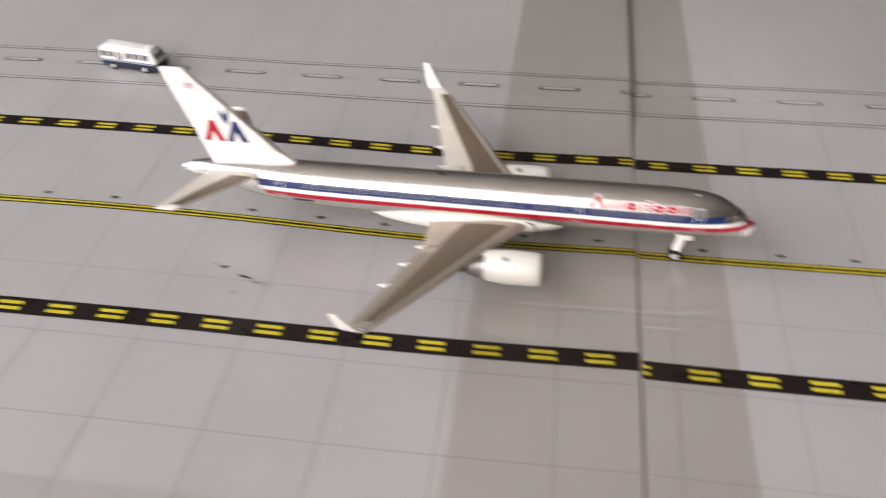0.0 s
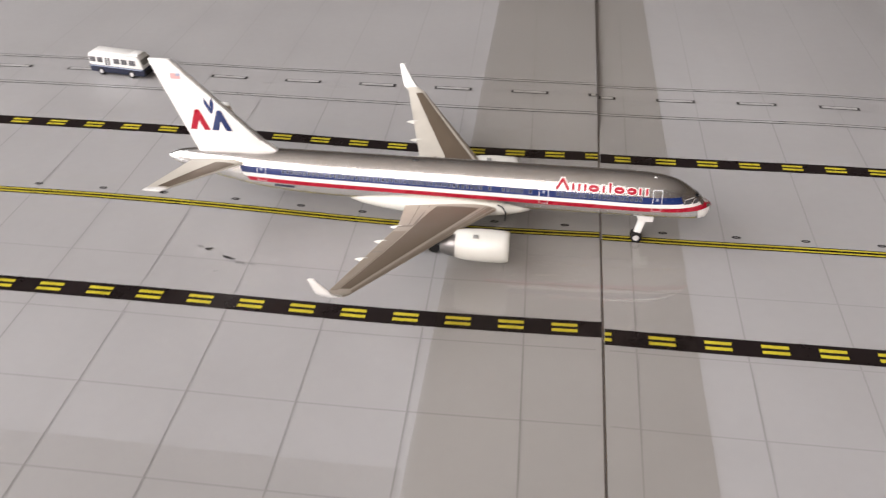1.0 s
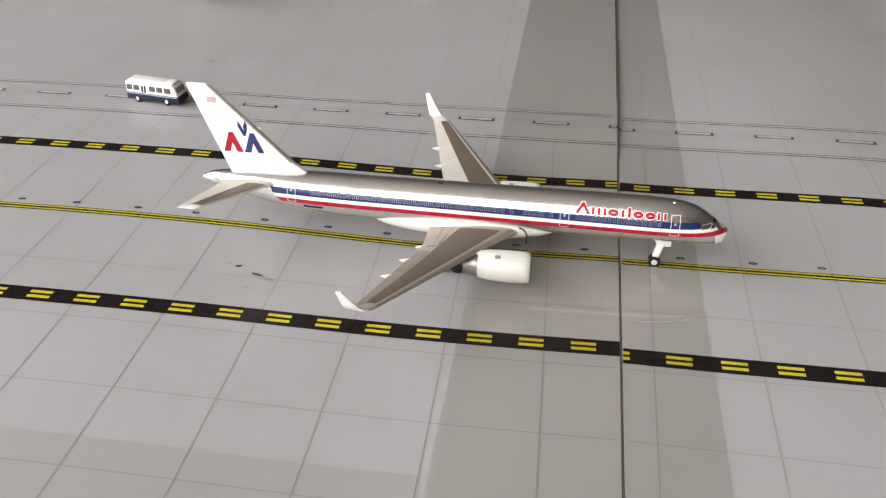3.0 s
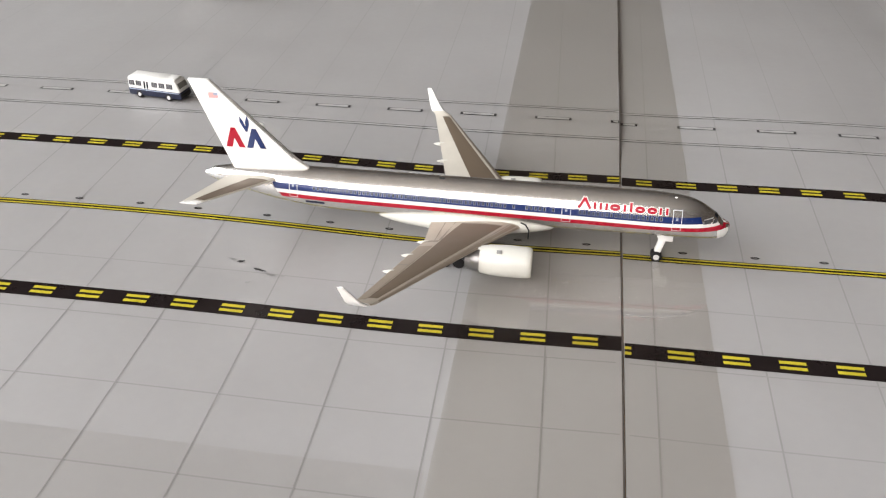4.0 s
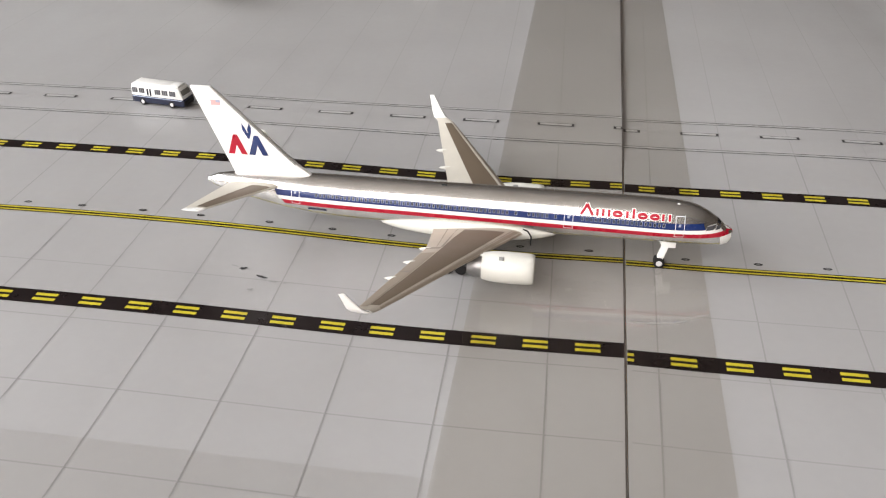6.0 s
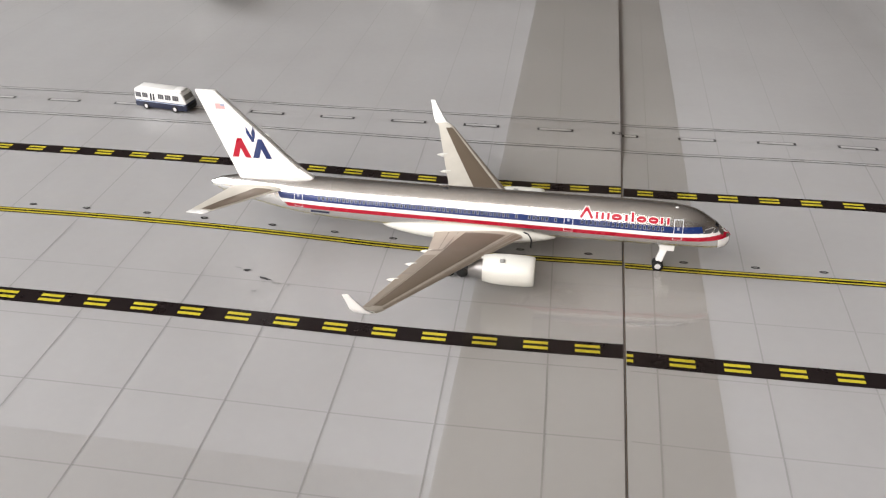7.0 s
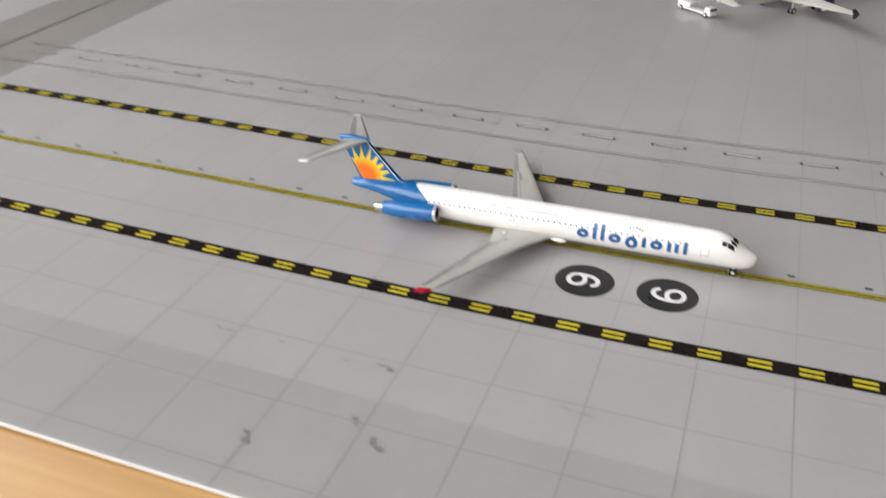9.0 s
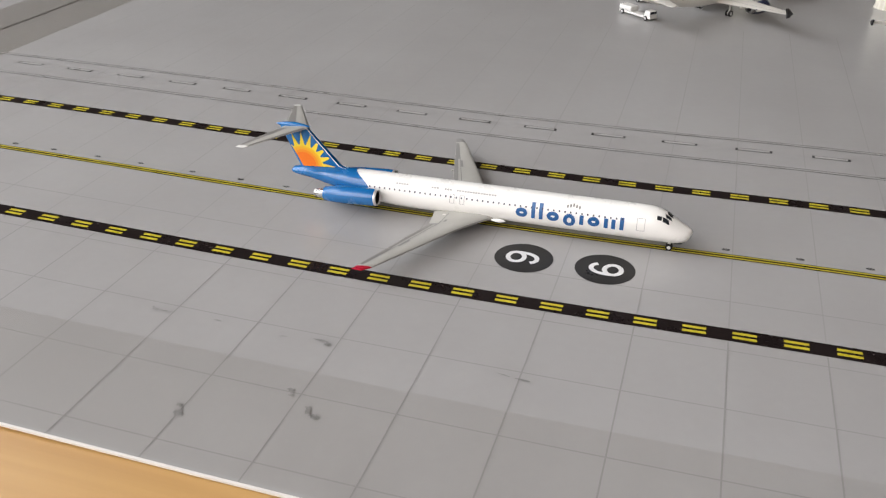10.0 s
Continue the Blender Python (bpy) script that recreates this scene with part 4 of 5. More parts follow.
for side in (-1, 1):
    fwd = 1.5 if side > 0 else 0.0
    wing = Wing([(2, fwd - 43.8, 21.4 + fwd, 7.8, 2.4, 0), (15, fwd - 52.2, 12.8 + fwd, 9.2, 1.6, 4), (44.0, fwd / 2 - 68.9, 4.1, 12.8, 0.7, 8), (45.5, -70.0, 3.5, 13.3, 0.6, 40), (46.5, -71.2, 2.9, 14.6, 0.5, 62), (47.8, -73.8, 1.2, 18.6, 0.35, 68)], side)
    bm = bmesh.new()
    wing.body(bm, 0, 2.7)
    # base colour set by side: cream on the far wing, darker beige on the near
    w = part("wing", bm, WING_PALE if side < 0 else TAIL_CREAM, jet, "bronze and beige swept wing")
    bm = bmesh.new()
    wing.body(bm, 2.7, 5)
    wl = part("winglet", bm, WHITE, w, "white upturned winglet")
    bm = bmesh.new()
    wing.patch(bm, 3.0, 4.97, -0.0, 0.10, 0.05)
    part("winglet_edge", bm, MID_GREY, wl)
    bm = bmesh.new()
    back = 0.0 if side < 0 else 0.14
    wing.patch(bm, 0.30, 1.0, 0.14, 0.62, 0.05, 8, 6, 0.15, 0.72 - back)
    wing.patch(bm, 1.0, 1.95, 0.15, 0.72 - back, 0.05, 8, 6, 0.20, 0.60)
    part("wing_panel", bm, WING_GREY, w, "dark bronze grey wing panel")
    bm = bmesh.new()
    wing.patch(bm, 0.22, 1.0, 0.0, 0.075, 0.055, 6, 2)
    wing.patch(bm, 1.0, 1.97, 0.0, 0.085, 0.055, 8, 2)
    if side < 0:
        wing.patch(bm, 1.10, 1.97, 0.735, 0.985, 0.05, 8, 2, 0.62, 0.985)
    part("slat_and_aileron", bm, WING_TAN, w, "tan leading and trailing edge panels")
    bm = bmesh.new()
    for s0, s1 in ((0.22, 1.0), (1.0, 1.97)):
        wing.patch(bm, s0, s1, 0.088, 0.10, 0.06, 6, 1)
    wing.patch(bm, 0.28, 1.0, 0.70, 0.712, 0.06, 6, 1, 0.76)
    wing.patch(bm, 0.28, 1.0, 0.82, 0.832, 0.06, 6, 1)
    if side < 0:
        wing.patch(bm, 1.0, 1.03, 0.74, 0.99, 0.06, 1, 3)
        wing.patch(bm, 1.42, 1.44, 0.74, 0.99, 0.06, 1, 3)
    wing.patch(bm, 0.30, 0.33, 0.14, 0.62, 0.06, 1, 5)
    part("panel_line", bm, WING_LINE, w)
    for y in (15.2, 22.2, 30.0):
        s = 1 + (y - 15) / 29.5 if y > 15 else y / 15
        yy, x, ch, z, th, ca = wing.row(s)
        bm = bmesh.new()
        pod(bm, x - ch * 0.95, side * y, z - 0.30, 4.6, 0.40, 0.55)
        part("flap_fairing", bm, CREAM, w, "white flap track fairing")
    tail = Wing([(1, -99.7, 13.0, 14.6, 1.2, 7), (19.8, -111.6, 4.4, 17.3, 0.5, 7), (21.0, -112.4, 3.9, 17.45, 0.4, 7)], side)
    bm = bmesh.new()
    tail.body(bm, 0, 1)
    tp = part("tailplane", bm, TAIL_CREAM, jet, "cream grey tailplane")
    bm = bmesh.new()
    tail.body(bm, 1, 2)
    part("tailplane_tip", bm, WHITE, tp, "white tip")
    bm = bmesh.new()
    tail.patch(bm, 0.2, 0.97, 0.03, 0.42, 0.05, 8, 4, 0.05, 0.55)
    part("tailplane_panel", bm, WING_GREY, tp)
    e = engine(jet, -41.8, side * 16.4, 6.8 if side < 0 else 6.3, 14.8, 3.35, CREAM, NOZZLE, label="cream white engine with a bare metal nozzle")
    bm = bmesh.new()
    add_box(bm, -49.5, side * 16.4, 9.0, 9, 0.9, 1.2, 0.3)
    part("pylon", bm, CREAM, e)
    bm = bmesh.new()
    add_box(bm, -48.6, side * 16.4 - 1.55, 9.85, 1.1, 0.8, 0.25, 0.05, 1, Matrix.Rotation(radians(28), 4, "X"))
    part("nacelle_mark", bm, MID_GREY, e)
    gear_leg(jet, -59.7, side * 9.3, 8.5, 1.35, (-1.5, 1.5), "main_gear", 0.9, False, 0.0, TYRE)
ng = gear_leg(jet, -14.7, 0, 8.0, 1.25, (0,), "nose_gear", 0.75, True, 0.9)
bm = bmesh.new()
add_box(bm, -13.2, 0, 6.1, 3.2, 1.5, 1.5, 0.15)
add_box(bm, -14.2, 0, 3.9, 1.5, 1.3, 3.4, 0.25, 1, Matrix.Rotation(radians(14), 4, "Y"))
part("gear_housing", bm, WHITE, ng)
for side in (-1, 1):
    bm = bmesh.new()
    for a, b in (((-45.2, 9.9), (-44.1, 9.5)), ((-44.1, 9.5), (-43.3, 8.1)), ((-43.3, 8.1), (-43.4, 6.0))):
        rod(bm, (a[0], side * 5.3, a[1]), (b[0], side * 5.3, b[1]), 0.16, 8)
    part("fairing_gap", bm, DARK, jet, "dark seam around the wing root")
bm = bmesh.new()
revolve(bm, [(-119.05, 0.62), (-119.3, 0.02)], Matrix.Translation((0, 0, 14.05)), 16)
part("exhaust", bm, DARK, fus, "dark tail exhaust")
for x, y, z, long, mt in ((-12.4, -0.9, 16.55, 0.6, WHITE), (-63.4, -0.5, 17.0, 1.2, DARK)):
    bm = bmesh.new()
    add_box(bm, x, y, z, long, 0.25, 0.45, 0.08)
    part("antenna", bm, mt, fus)


# ---- white and blue model jet ----
white_m = pose(-15.11 * U, 3.20 * U, -0.00030, 0, -1.2, -0.9)
md = thing("model_airliner", white_m, "white model jet with a blue tail, sunburst fin and rear engines", "model airplane", "model airliners")
mh = Hull([(0, 0.05, -1.1, -1.35), (0.4, 1.0, -0.35, -2.7), (1.3, 1.9, 0.2, -3.75), (3, 2.75, 1.15, -4.3), (5, 3.3, 2.35, -4.45), (7.5, 3.75, 3.85, -4.45), (10, 4.0, 4.35, -4.45), (14, 4.15, 4.45, -4.4), (18, 4.2, 4.45, -4.4),
           (72, 4.2, 4.45, -4.4), (80, 4.15, 4.45, -4.0), (88, 3.8, 4.4, -2.6), (96, 3.0, 4.2, -0.8), (102, 2.2, 3.9, 0.6), (106, 1.7, 3.4, 1.1), (107.5, 1.3, 3.0, 1.5)], 6.7)
bm = bmesh.new()
mh.body(bm, 0.02, 107.5)
mf = part("fuselage", bm, WHITE, md, "glossy white fuselage")
bm = bmesh.new()
rows = []
for i in range(24):
    row = []
    for k in range(49):
        ang = 360 * k / 48
        s = math.sin(radians(ang))
        d0 = 83.5 + 5.0 * max(0, s) ** 2 - 3.0 * max(0, -s)
        row.append(mh.at(d0 + (107.5 - d0) * i / 23, ang, 0.05))
    rows.append(row)
sheet(bm, rows)
part("blue_tail", bm, AIR_BLUE, mf, "bright blue painted tail")
bm = bmesh.new()
rows = [[mh.at(107.4, 360 * k / 24, 0.05) for k in range(24)], [mh.at(107.5, 360 * k / 24, -0.5) + Vector((-0.5, 0, 0)) for k in range(24)]]
vs = sheet(bm, rows, True)
bm.faces.new(vs[-1])
part("tail_end", bm, AIR_BLUE, mf)
for side in (-1, 1):
    d = 16.5
    while d < 84:
        bm = bmesh.new()
        mh.level(bm, d, d + 0.38, 1.6, 2.02, 0.11, side, 1, 1)
        part("cabin_window", bm, DEEP_NAVY, mf)
        d += 1.42
    d = 43.4 if side < 0 else 15.2
    for form, wdt, z0, z1 in (("ring", 3.0, -1.0, 1.5), (1, 0.9, -1.0, 3.0), (1, 0.9, -1.0, 3.0), ("ring", 3.1, -1.0, 1.5), ("ring", 3.1, -1.9, 1.5), (1, 0.9, -1.0, 1.5), ("ring", 3.0, -1.0, 1.5), (2, 2.8, -1.0, 1.5), (1, 1.0, -1.0, 2.2)):
        bm = bmesh.new()
        mh.title_shape(bm, form, d if side < 0 else d + wdt, wdt, z0, z1, 0.98, 0.08, side)
        part("title_shape", bm, WORD_BLUE, mf, "blue title shape")
        d += (wdt + 1.06) * (-1 if side < 0 else 1)
    for i in range(5):
        bm = bmesh.new()
        mh.level(bm, 27.2 + i * 0.75, 27.6 + i * 0.75, 2.75 + 0.35 * (1 - abs(i - 2) / 2), 3.3 + 0.35 * (1 - abs(i - 2) / 2), 0.08, side, 1, 1)
        part("emblem_ray", bm, MID_GREY, mf)
    for d, n, z in ((48.9, 15, 3.15), (60.8, 3, 3.15), (64.4, 3, 3.15), (72.8, 5, 3.1)):
        for i in range(n):
            bm = bmesh.new()
            mh.level(bm, d + i * 0.72, d + i * 0.72 + 0.5, z, z + 0.28, 0.07, side, 1, 1)
            part("small_print_bar", bm, FAINT, mf)
    for d, z0, z1, wdt in ((11.2, -0.6, 2.5, 2.0), (57.1, 0.2, 2.5, 1.3), (59.8, 0.2, 2.5, 1.3)):
        bm = bmesh.new()
        mh.level_outline(bm, d, d + wdt, z0, z1, 0.12, 0.07, side)
        part("door_outline", bm, FAINT, mf, "thin grey outlined door")
    for d0, d1, a0, a1, b in ((5.7, 7.3, 36, 54, 0.2), (5.2, 6.7, 58, 73, 0.4), (5.0, 6.3, 76, 89.5, 0.3), (7.5, 8.6, 38, 53, 0)):
        bm = bmesh.new()
        mh.patch(bm, d0, d1, a0, a1, 0.07, side, 2, 4, b)
        part("windshield", bm, WINDOW_DARK, mf, "dark cockpit window")
    out = 1.2 if side > 0 else 0.0
    wing = Wing([(2, -48.8, 16.8 + out, 3.5, 1.9, 0), (11.5, -55.4, 8.8 + out, 4.0, 1.1, 3), (38.6 + out, -68.7 - out, 3.6 - out * 0.3, 5.3, 0.55, 3), (40.6 + out, -70.3 - out, 2.6 - out * 0.3, 5.45, 0.4, 3)], side)
    bm = bmesh.new()
    wing.body(bm, 0, 2)
    w = part("wing", bm, LIGHT_GREY, md, "light grey swept wing")
    bm = bmesh.new()
    wing.body(bm, 2, 3)
    part("wing_tip", bm, RED if side < 0 else MID_GREY, w, "red wing tip" if side < 0 else "grey wing tip")
    bm = bmesh.new()
    wing.patch(bm, 0.3, 1.0, 0.70, 0.72, 0.05, 6, 1)
    wing.patch(bm, 1.0, 1.95, 0.70, 0.73, 0.05, 8, 1)
    wing.patch(bm, 0.25, 1.98, 0.0, 0.022, 0.05, 8, 1)
    wing.patch(bm, 1.0, 1.02, 0.70, 0.98, 0.05, 1, 2)
    wing.patch(bm, 1.60, 1.615, 0.70, 0.98, 0.05, 1, 2)
    part("panel_line", bm, MID_GREY, w)
    bm = bmesh.new()
    wing.patch(bm, 1.02, 1.60, 0.82, 0.985, 0.05, 6, 2)
    wing.patch(bm, 1.62, 1.97, 0.73, 0.985, 0.05, 4, 2)
    part("flap", bm, FLAP_GREY if side < 0 else MID_GREY, w, "darker grey flap and aileron")
    bm = bmesh.new()
    wing.patch(bm, 1.42, 1.56, 0.60, 0.72, 0.06, 3, 2)
    wing.patch(bm, 0.72, 0.86, 0.58, 0.64, 0.06, 3, 1)
    part("spoiler", bm, MID_GREY, w, "worn dark grey spoiler")
    for y in (13, 22):
        s = 1 + (y - 11.5) / 27.1
        yy, x, ch, z, th, ca = wing.row(s)
        bm = bmesh.new()
        pod(bm, x - ch * 0.85, side * y, z - 0.45, 4.0, 0.35, 0.45)
        part("flap_fairing", bm, LIGHT_GREY, w)
    bm = bmesh.new()
    pod(bm, -48.0, side * 3.8, 3.5, 4.2, 0.55, 0.5)
    part("wing_root_fairing", bm, WHITE, mf)
    # rear engines
    em = Matrix.Translation((-80.0, side * 6.5, 6.85)) @ Matrix.Rotation(radians(-3), 4, "Y")
    bm = bmesh.new()
    revolve(bm, [(-0.5, 1.86), (-0.12, 1.92), (0.0, 2.0), (-0.12, 2.1), (-0.75, 2.2)], em, 32)
    eng = part("engine", bm, LIP, md, "blue rear engine with a bright metal lip")
    bm = bmesh.new()
    revolve(bm, [(-0.74, 2.198), (-1.6, 2.30), (-2.6, 2.35), (-9, 2.36), (-13, 2.2), (-15.4, 1.85), (-15.42, 1.5), (-14, 1.45)], em, 32)
    part("cowling", bm, AIR_BLUE, eng, "bright blue cowling")
    bm = bmesh.new()
    revolve(bm, [(-0.48, 1.855), (-2.6, 1.72), (-2.6, 0.05)], em, 24)
    part("intake", bm, DARK, eng)
    bm = bmesh.new()
    revolve(bm, [(-14.2, 1.48), (-16.6, 1.30), (-18.2, 1.10), (-18.22, 0.95), (-16, 0.9)], em, 24)
    part("nozzle", bm, BARE, eng, "bare metal nozzle")
    bm = bmesh.new()
    revolve(bm, [(-16.2, 1.02), (-16.2, 0.03)], em, 20)
    part("nozzle_core", bm, DARK, eng)
    bm = bmesh.new()
    add_box(bm, -88.0, side * 4.3, 7.2, 11, 2.4, 0.9, 0.3)
    part("pylon", bm, AIR_BLUE, eng)
    bm = bmesh.new()
    add_box(bm, -89.0, side * 8.05, 4.75, 1.9, 0.12, 0.5, 0.03, 1, Matrix.Rotation(radians(-side * 40), 4, "X"))
    part("cowling_mark", bm, WHITE, eng)
    gear_leg(md, -62, side * 5.8, 4.2, 1.2, (0,), "main_gear", 0.7, False)
    tail = Wing([(0.4, -101.9, 7.0, 21.6, 0.8, -2), (15.6, -111.7, 2.7, 21.2, 0.4, -2), (16.5, -112.3, 2.3, 21.15, 0.3, -2)], side)
    bm = bmesh.new()
    tail.body(bm, 0, 1)
    tp = part("tailplane", bm, LIGHT_GREY, md, "light grey tailplane on top of the fin")
    bm = bmesh.new()
    tail.body(bm, 1, 2)
    part("tailplane_tip", bm, WHITE, tp)
    bm = bmesh.new()
    tail.patch(bm, 0.1, 0.95, 0.60, 0.64, 0.05, 6, 1)
    tail.patch(bm, 0.05, 0.97, 0.0, 0.10, 0.05, 6, 2)
    part("panel_line", bm, MID_GREY, tp)
    bm = bmesh.new()
    tail.patch(bm, 0.12, 0.97, 0.64, 0.97, 0.05, 6, 2)
    part("elevator", bm, FLAP_GREY, tp, "darker grey elevator")
gear_leg(md, -5.15, 0, 4.3, 0.85, (0,), "nose_gear", 0.5, False)
bm = bmesh.new()
slab(bm, [(-104.8, 9.6), (-90.0, 10.7), (-93.6, 11.5), (-102.4, 21.6), (-110.4, 21.6)], 0.55, 0.3)
mfin = part("fin", bm, AIR_BLUE, md, "blue fin painted with a yellow and orange sunburst")
bm = bmesh.new()
pod(bm, -106.6, 0, 21.9, 10.5, 0.85, 0.85, 20)
part("fin_bullet", bm, AIR_BLUE, mfin, "blue bullet fairing")
cx, cz = -104.0, 11.0
for y in (-0.57, 0.57):
    for nm, mt, r0, n, dy in (("sun_rays", SUN_YELLOW, 9.4, 10, 1.0), ("sun_gold", SUN_GOLD, 5.4, 0, 1.02), ("sun_amber", SUN_AMBER, 4.9, 0, 1.03), ("sun_glow", SUN_DEEP, 4.3, 0, 1.035), ("sun_core", SUN_ORANGE, 3.6, 0, 1.04)):
        bm = bmesh.new()
        polys = []
        if n:
            for i in range(n):
                a = math.pi * (i + 0.08) / n
                w = math.pi / n * 0.72
                polys.append([(cx + 4.4 * math.cos(a - w), cz + 4.4 * math.sin(a - w)), (cx + r0 * math.cos(a), cz + r0 * math.sin(a)), (cx + 4.4 * math.cos(a + w), cz + 4.4 * math.sin(a + w))])
            polys.append([(cx + 5.7 * math.cos(math.pi * 2 * i / 40), cz + 5.7 * math.sin(math.pi * 2 * i / 40)) for i in range(40)])
        else:
            polys.append([(cx + r0 * math.cos(math.pi * 2 * i / 40), cz + r0 * math.sin(math.pi * 2 * i / 40)) for i in range(40)])
        for i, poly in enumerate(polys):
            c = clip_poly(poly, [(-104.3, 10.5), (-94.4, 11.2), (-102.2, 20.8), (-109.8, 20.8)])
            if len(c) > 2:
                flat(bm, c, y * dy + (0.004 if y > 0 else -0.004) * i / 20)
        part(nm, bm, mt, mfin, "painted sunburst" if n else "")
    bm = bmesh.new()
    flat(bm, [(-90.8, 10.85), (-93.5, 11.65), (-102.2, 21.4), (-102.45, 21.4), (-93.75, 11.6)], y * 1.03)
    part("white_edge", bm, WHITE, mfin, "white leading edge line")


# ---- buses and ground vehicles ----
def bus_at(m, label, lower=BUS_NAVY):
    b = thing("model_bus", m, label, "model bus", "airport buses")
    bm = bmesh.new()
    add_box(bm, 0, 0, 1.85, 19.0, 6.0, 2.3, 0.35)
    body = part("lower_body", bm, lower, b, "dark navy lower body")
    bm = bmesh.new()
    prof = [(-9.4, 2.8), (9.3, 2.8), (9.3, 3.4), (8.3, 5.6), (7.4, 6.3), (-9.0, 6.4), (-9.4, 6.0)]
    a = [bm.verts.new((x, -3.0 if z < 4 else -2.8, z)) for x, z in prof]
    c = [bm.verts.new((x, 3.0 if z < 4 else 2.8, z)) for x, z in prof]
    bm.faces.new(a)
    bm.faces.new(c[::-1])
    for i in range(len(prof)):
        bm.faces.new((a[i], a[(i + 1) % len(prof)], c[(i + 1) % len(prof)], c[i]))
    bmesh.ops.bevel(bm, geom=list(bm.edges), offset=0.3, segments=2, affect="EDGES", profile=0.5)
    up = part("upper_body", bm, OLD_WHITE, b, "white upper body and roof")
    bm = bmesh.new()
    add_box(bm, -1.4, 0, 6.40, 13.0, 4.2, 0.4, 0.15)
    add_box(bm, 6.0, 0, 6.25, 3.2, 4.0, 0.9, 0.3)
    part("roof_unit", bm, OLD_WHITE, up)
    for sy in (-1, 1):
        for x, w in ((-8.0, 1.9), (-5.5, 1.9), (0.3, 2.0), (2.9, 2.0), (5.7, 2.1)):
            bm = bmesh.new()
            add_box(bm, x, sy * 2.9, 4.5, w + 0.1, 0.12, 1.5, 0.05, 1, Matrix.Rotation(radians(sy * 5), 4, "X"))
            part("window", bm, BUS_GLASS, up, "grey side window")
        for x in (-3.35, -2.35):
            bm = bmesh.new()
            add_box(bm, x, sy * 2.93, 4.2, 0.62, 0.12, 2.1, 0.05, 1, Matrix.Rotation(radians(sy * 5), 4, "X"))
            part("door_pane", bm, WINDOW_DARK, up, "dark folding door pane")
        bm = bmesh.new()
        add_box(bm, -0.2, sy * 3.02, 2.62, 18.0, 0.06, 0.22)
        part("body_line", bm, LOGO_GREY, body)
        for x in (-5.6, 5.0):
            wheel(b, x, sy * 2.78, 1.1, 1.1, 0.7)
        for x, w in ((-8.0, 2.0), (-5.5, 2.0), (0.3, 2.1), (2.9, 2.1), (5.7, 2.2)):
            bm = bmesh.new()
            for q in (-0.17, 0.17):
                add_box(bm, x + w * q, sy * 2.97, 4.5, 0.09, 0.05, 1.5, 0, 1, Matrix.Rotation(radians(sy * 5), 4, "X"))
            part("window_bar", bm, MID_GREY, up)
    bm = bmesh.new()
    add_box(bm, 9.55, 0, 1.75, 0.4, 5.4, 1.3, 0.12)
    part("bumper", bm, TYRE, body, "black front bumper")
    bm = bmesh.new()
    add_box(bm, 8.72, 0, 4.65, 0.14, 4.7, 1.6, 0.05, 1, Matrix.Rotation(radians(-24), 4, "Y"))
    part("windshield", bm, BUS_SCREEN, up, "grey sloping windshield")
    return b


def stand(x, y, turn, tilt=0.0):
    p = on_mat(x, y, 0.1)
    return pose(p.x, p.y, p.z, 0, tilt, turn)


bus = bus_at(stand(-1.50, 10.0, -9.0) @ Matrix.Diagonal((0.96, 0.96, 1.05, 1)), "white and navy model airport bus parked on the service road")
b2 = copy_thing(bus, stand(-31.9, 30.2, -4) @ Matrix.Scale(1.03, 4))
tagged(b2, "white and navy model airport bus standing on the open apron")
b3 = copy_thing(bus, stand(11.91, 33.2, -88))
tagged(b3, "white and navy model airport bus parked beside the mat seam")


def service_truck(m, length, label, tank=False, box=None, box_h=4.2, frame_mat=None):
    """A white service truck: chassis, cab, and a tank or a box."""
    b = thing("service_truck", m, label, "model truck", "ground vehicles")
    L = length
    bm = bmesh.new()
    add_box(bm, 0, 0, 1.45, L, 4.6, 0.9, 0.2)
    part("chassis", bm, frame_mat or (DARK if tank else OLD_WHITE), b)
    bm = bmesh.new()
    add_box(bm, L / 2 - 2.2, 0, 3.2, 4.0, 5.0, 2.8, 0.5, 0.86)
    cab = part("cab", bm, OLD_WHITE, b, "white driver's cab")
    bm = bmesh.new()
    add_box(bm, L / 2 - 0.35, 0, 3.7, 0.2, 4.0, 1.1, 0.05)
    part("windshield", bm, WINDOW_DARK, cab)
    if tank:
        bm = bmesh.new()
        add_box(bm, -2.2, 0, 4.0, L - 6.5, 5.2, 3.9, 1.5, segments=4)
        part("tank", bm, OLD_WHITE, b, "white rounded fuel tank")
    elif box:
        bm = bmesh.new()
        add_box(bm, -L / 2 + box / 2 + 0.3, 0, 2.1 + box_h / 2, box, 5.2, box_h, 0.5)
        part("cargo_box", bm, OLD_WHITE, b, "white rounded cargo box")
    for x in (-L / 2 + 2.5, L / 2 - 2.8):
        for sy in (-1, 1):
            wheel(b, x, sy * 2.3, 1.1, 1.1, 0.8)
    return b


service_truck(stand(-18.85, 25.35, -40), 21, "low white service truck parked under an airliner's tail", False, 8.0, 2.2)
service_truck(stand(-17.75, 33.6, 14), 29, "white fuel tanker truck with dark chassis behind the parked airliner", True)
service_truck(stand(-0.6, 32.3, 4), 15, "small white service truck beside the parked airliners", False, 6.0)
service_truck(stand(27.0, 38.6, 170), 17, "white service truck at the far side of the apron", False, 8.0)
service_truck(stand(-24.5, 34.9, 10), 15, "white and dark service truck far off on the apron", True)
service_truck(stand(-19.4, 28.6, -39), 16, "white delivery van parked behind an airliner's tail", False, 10.5)
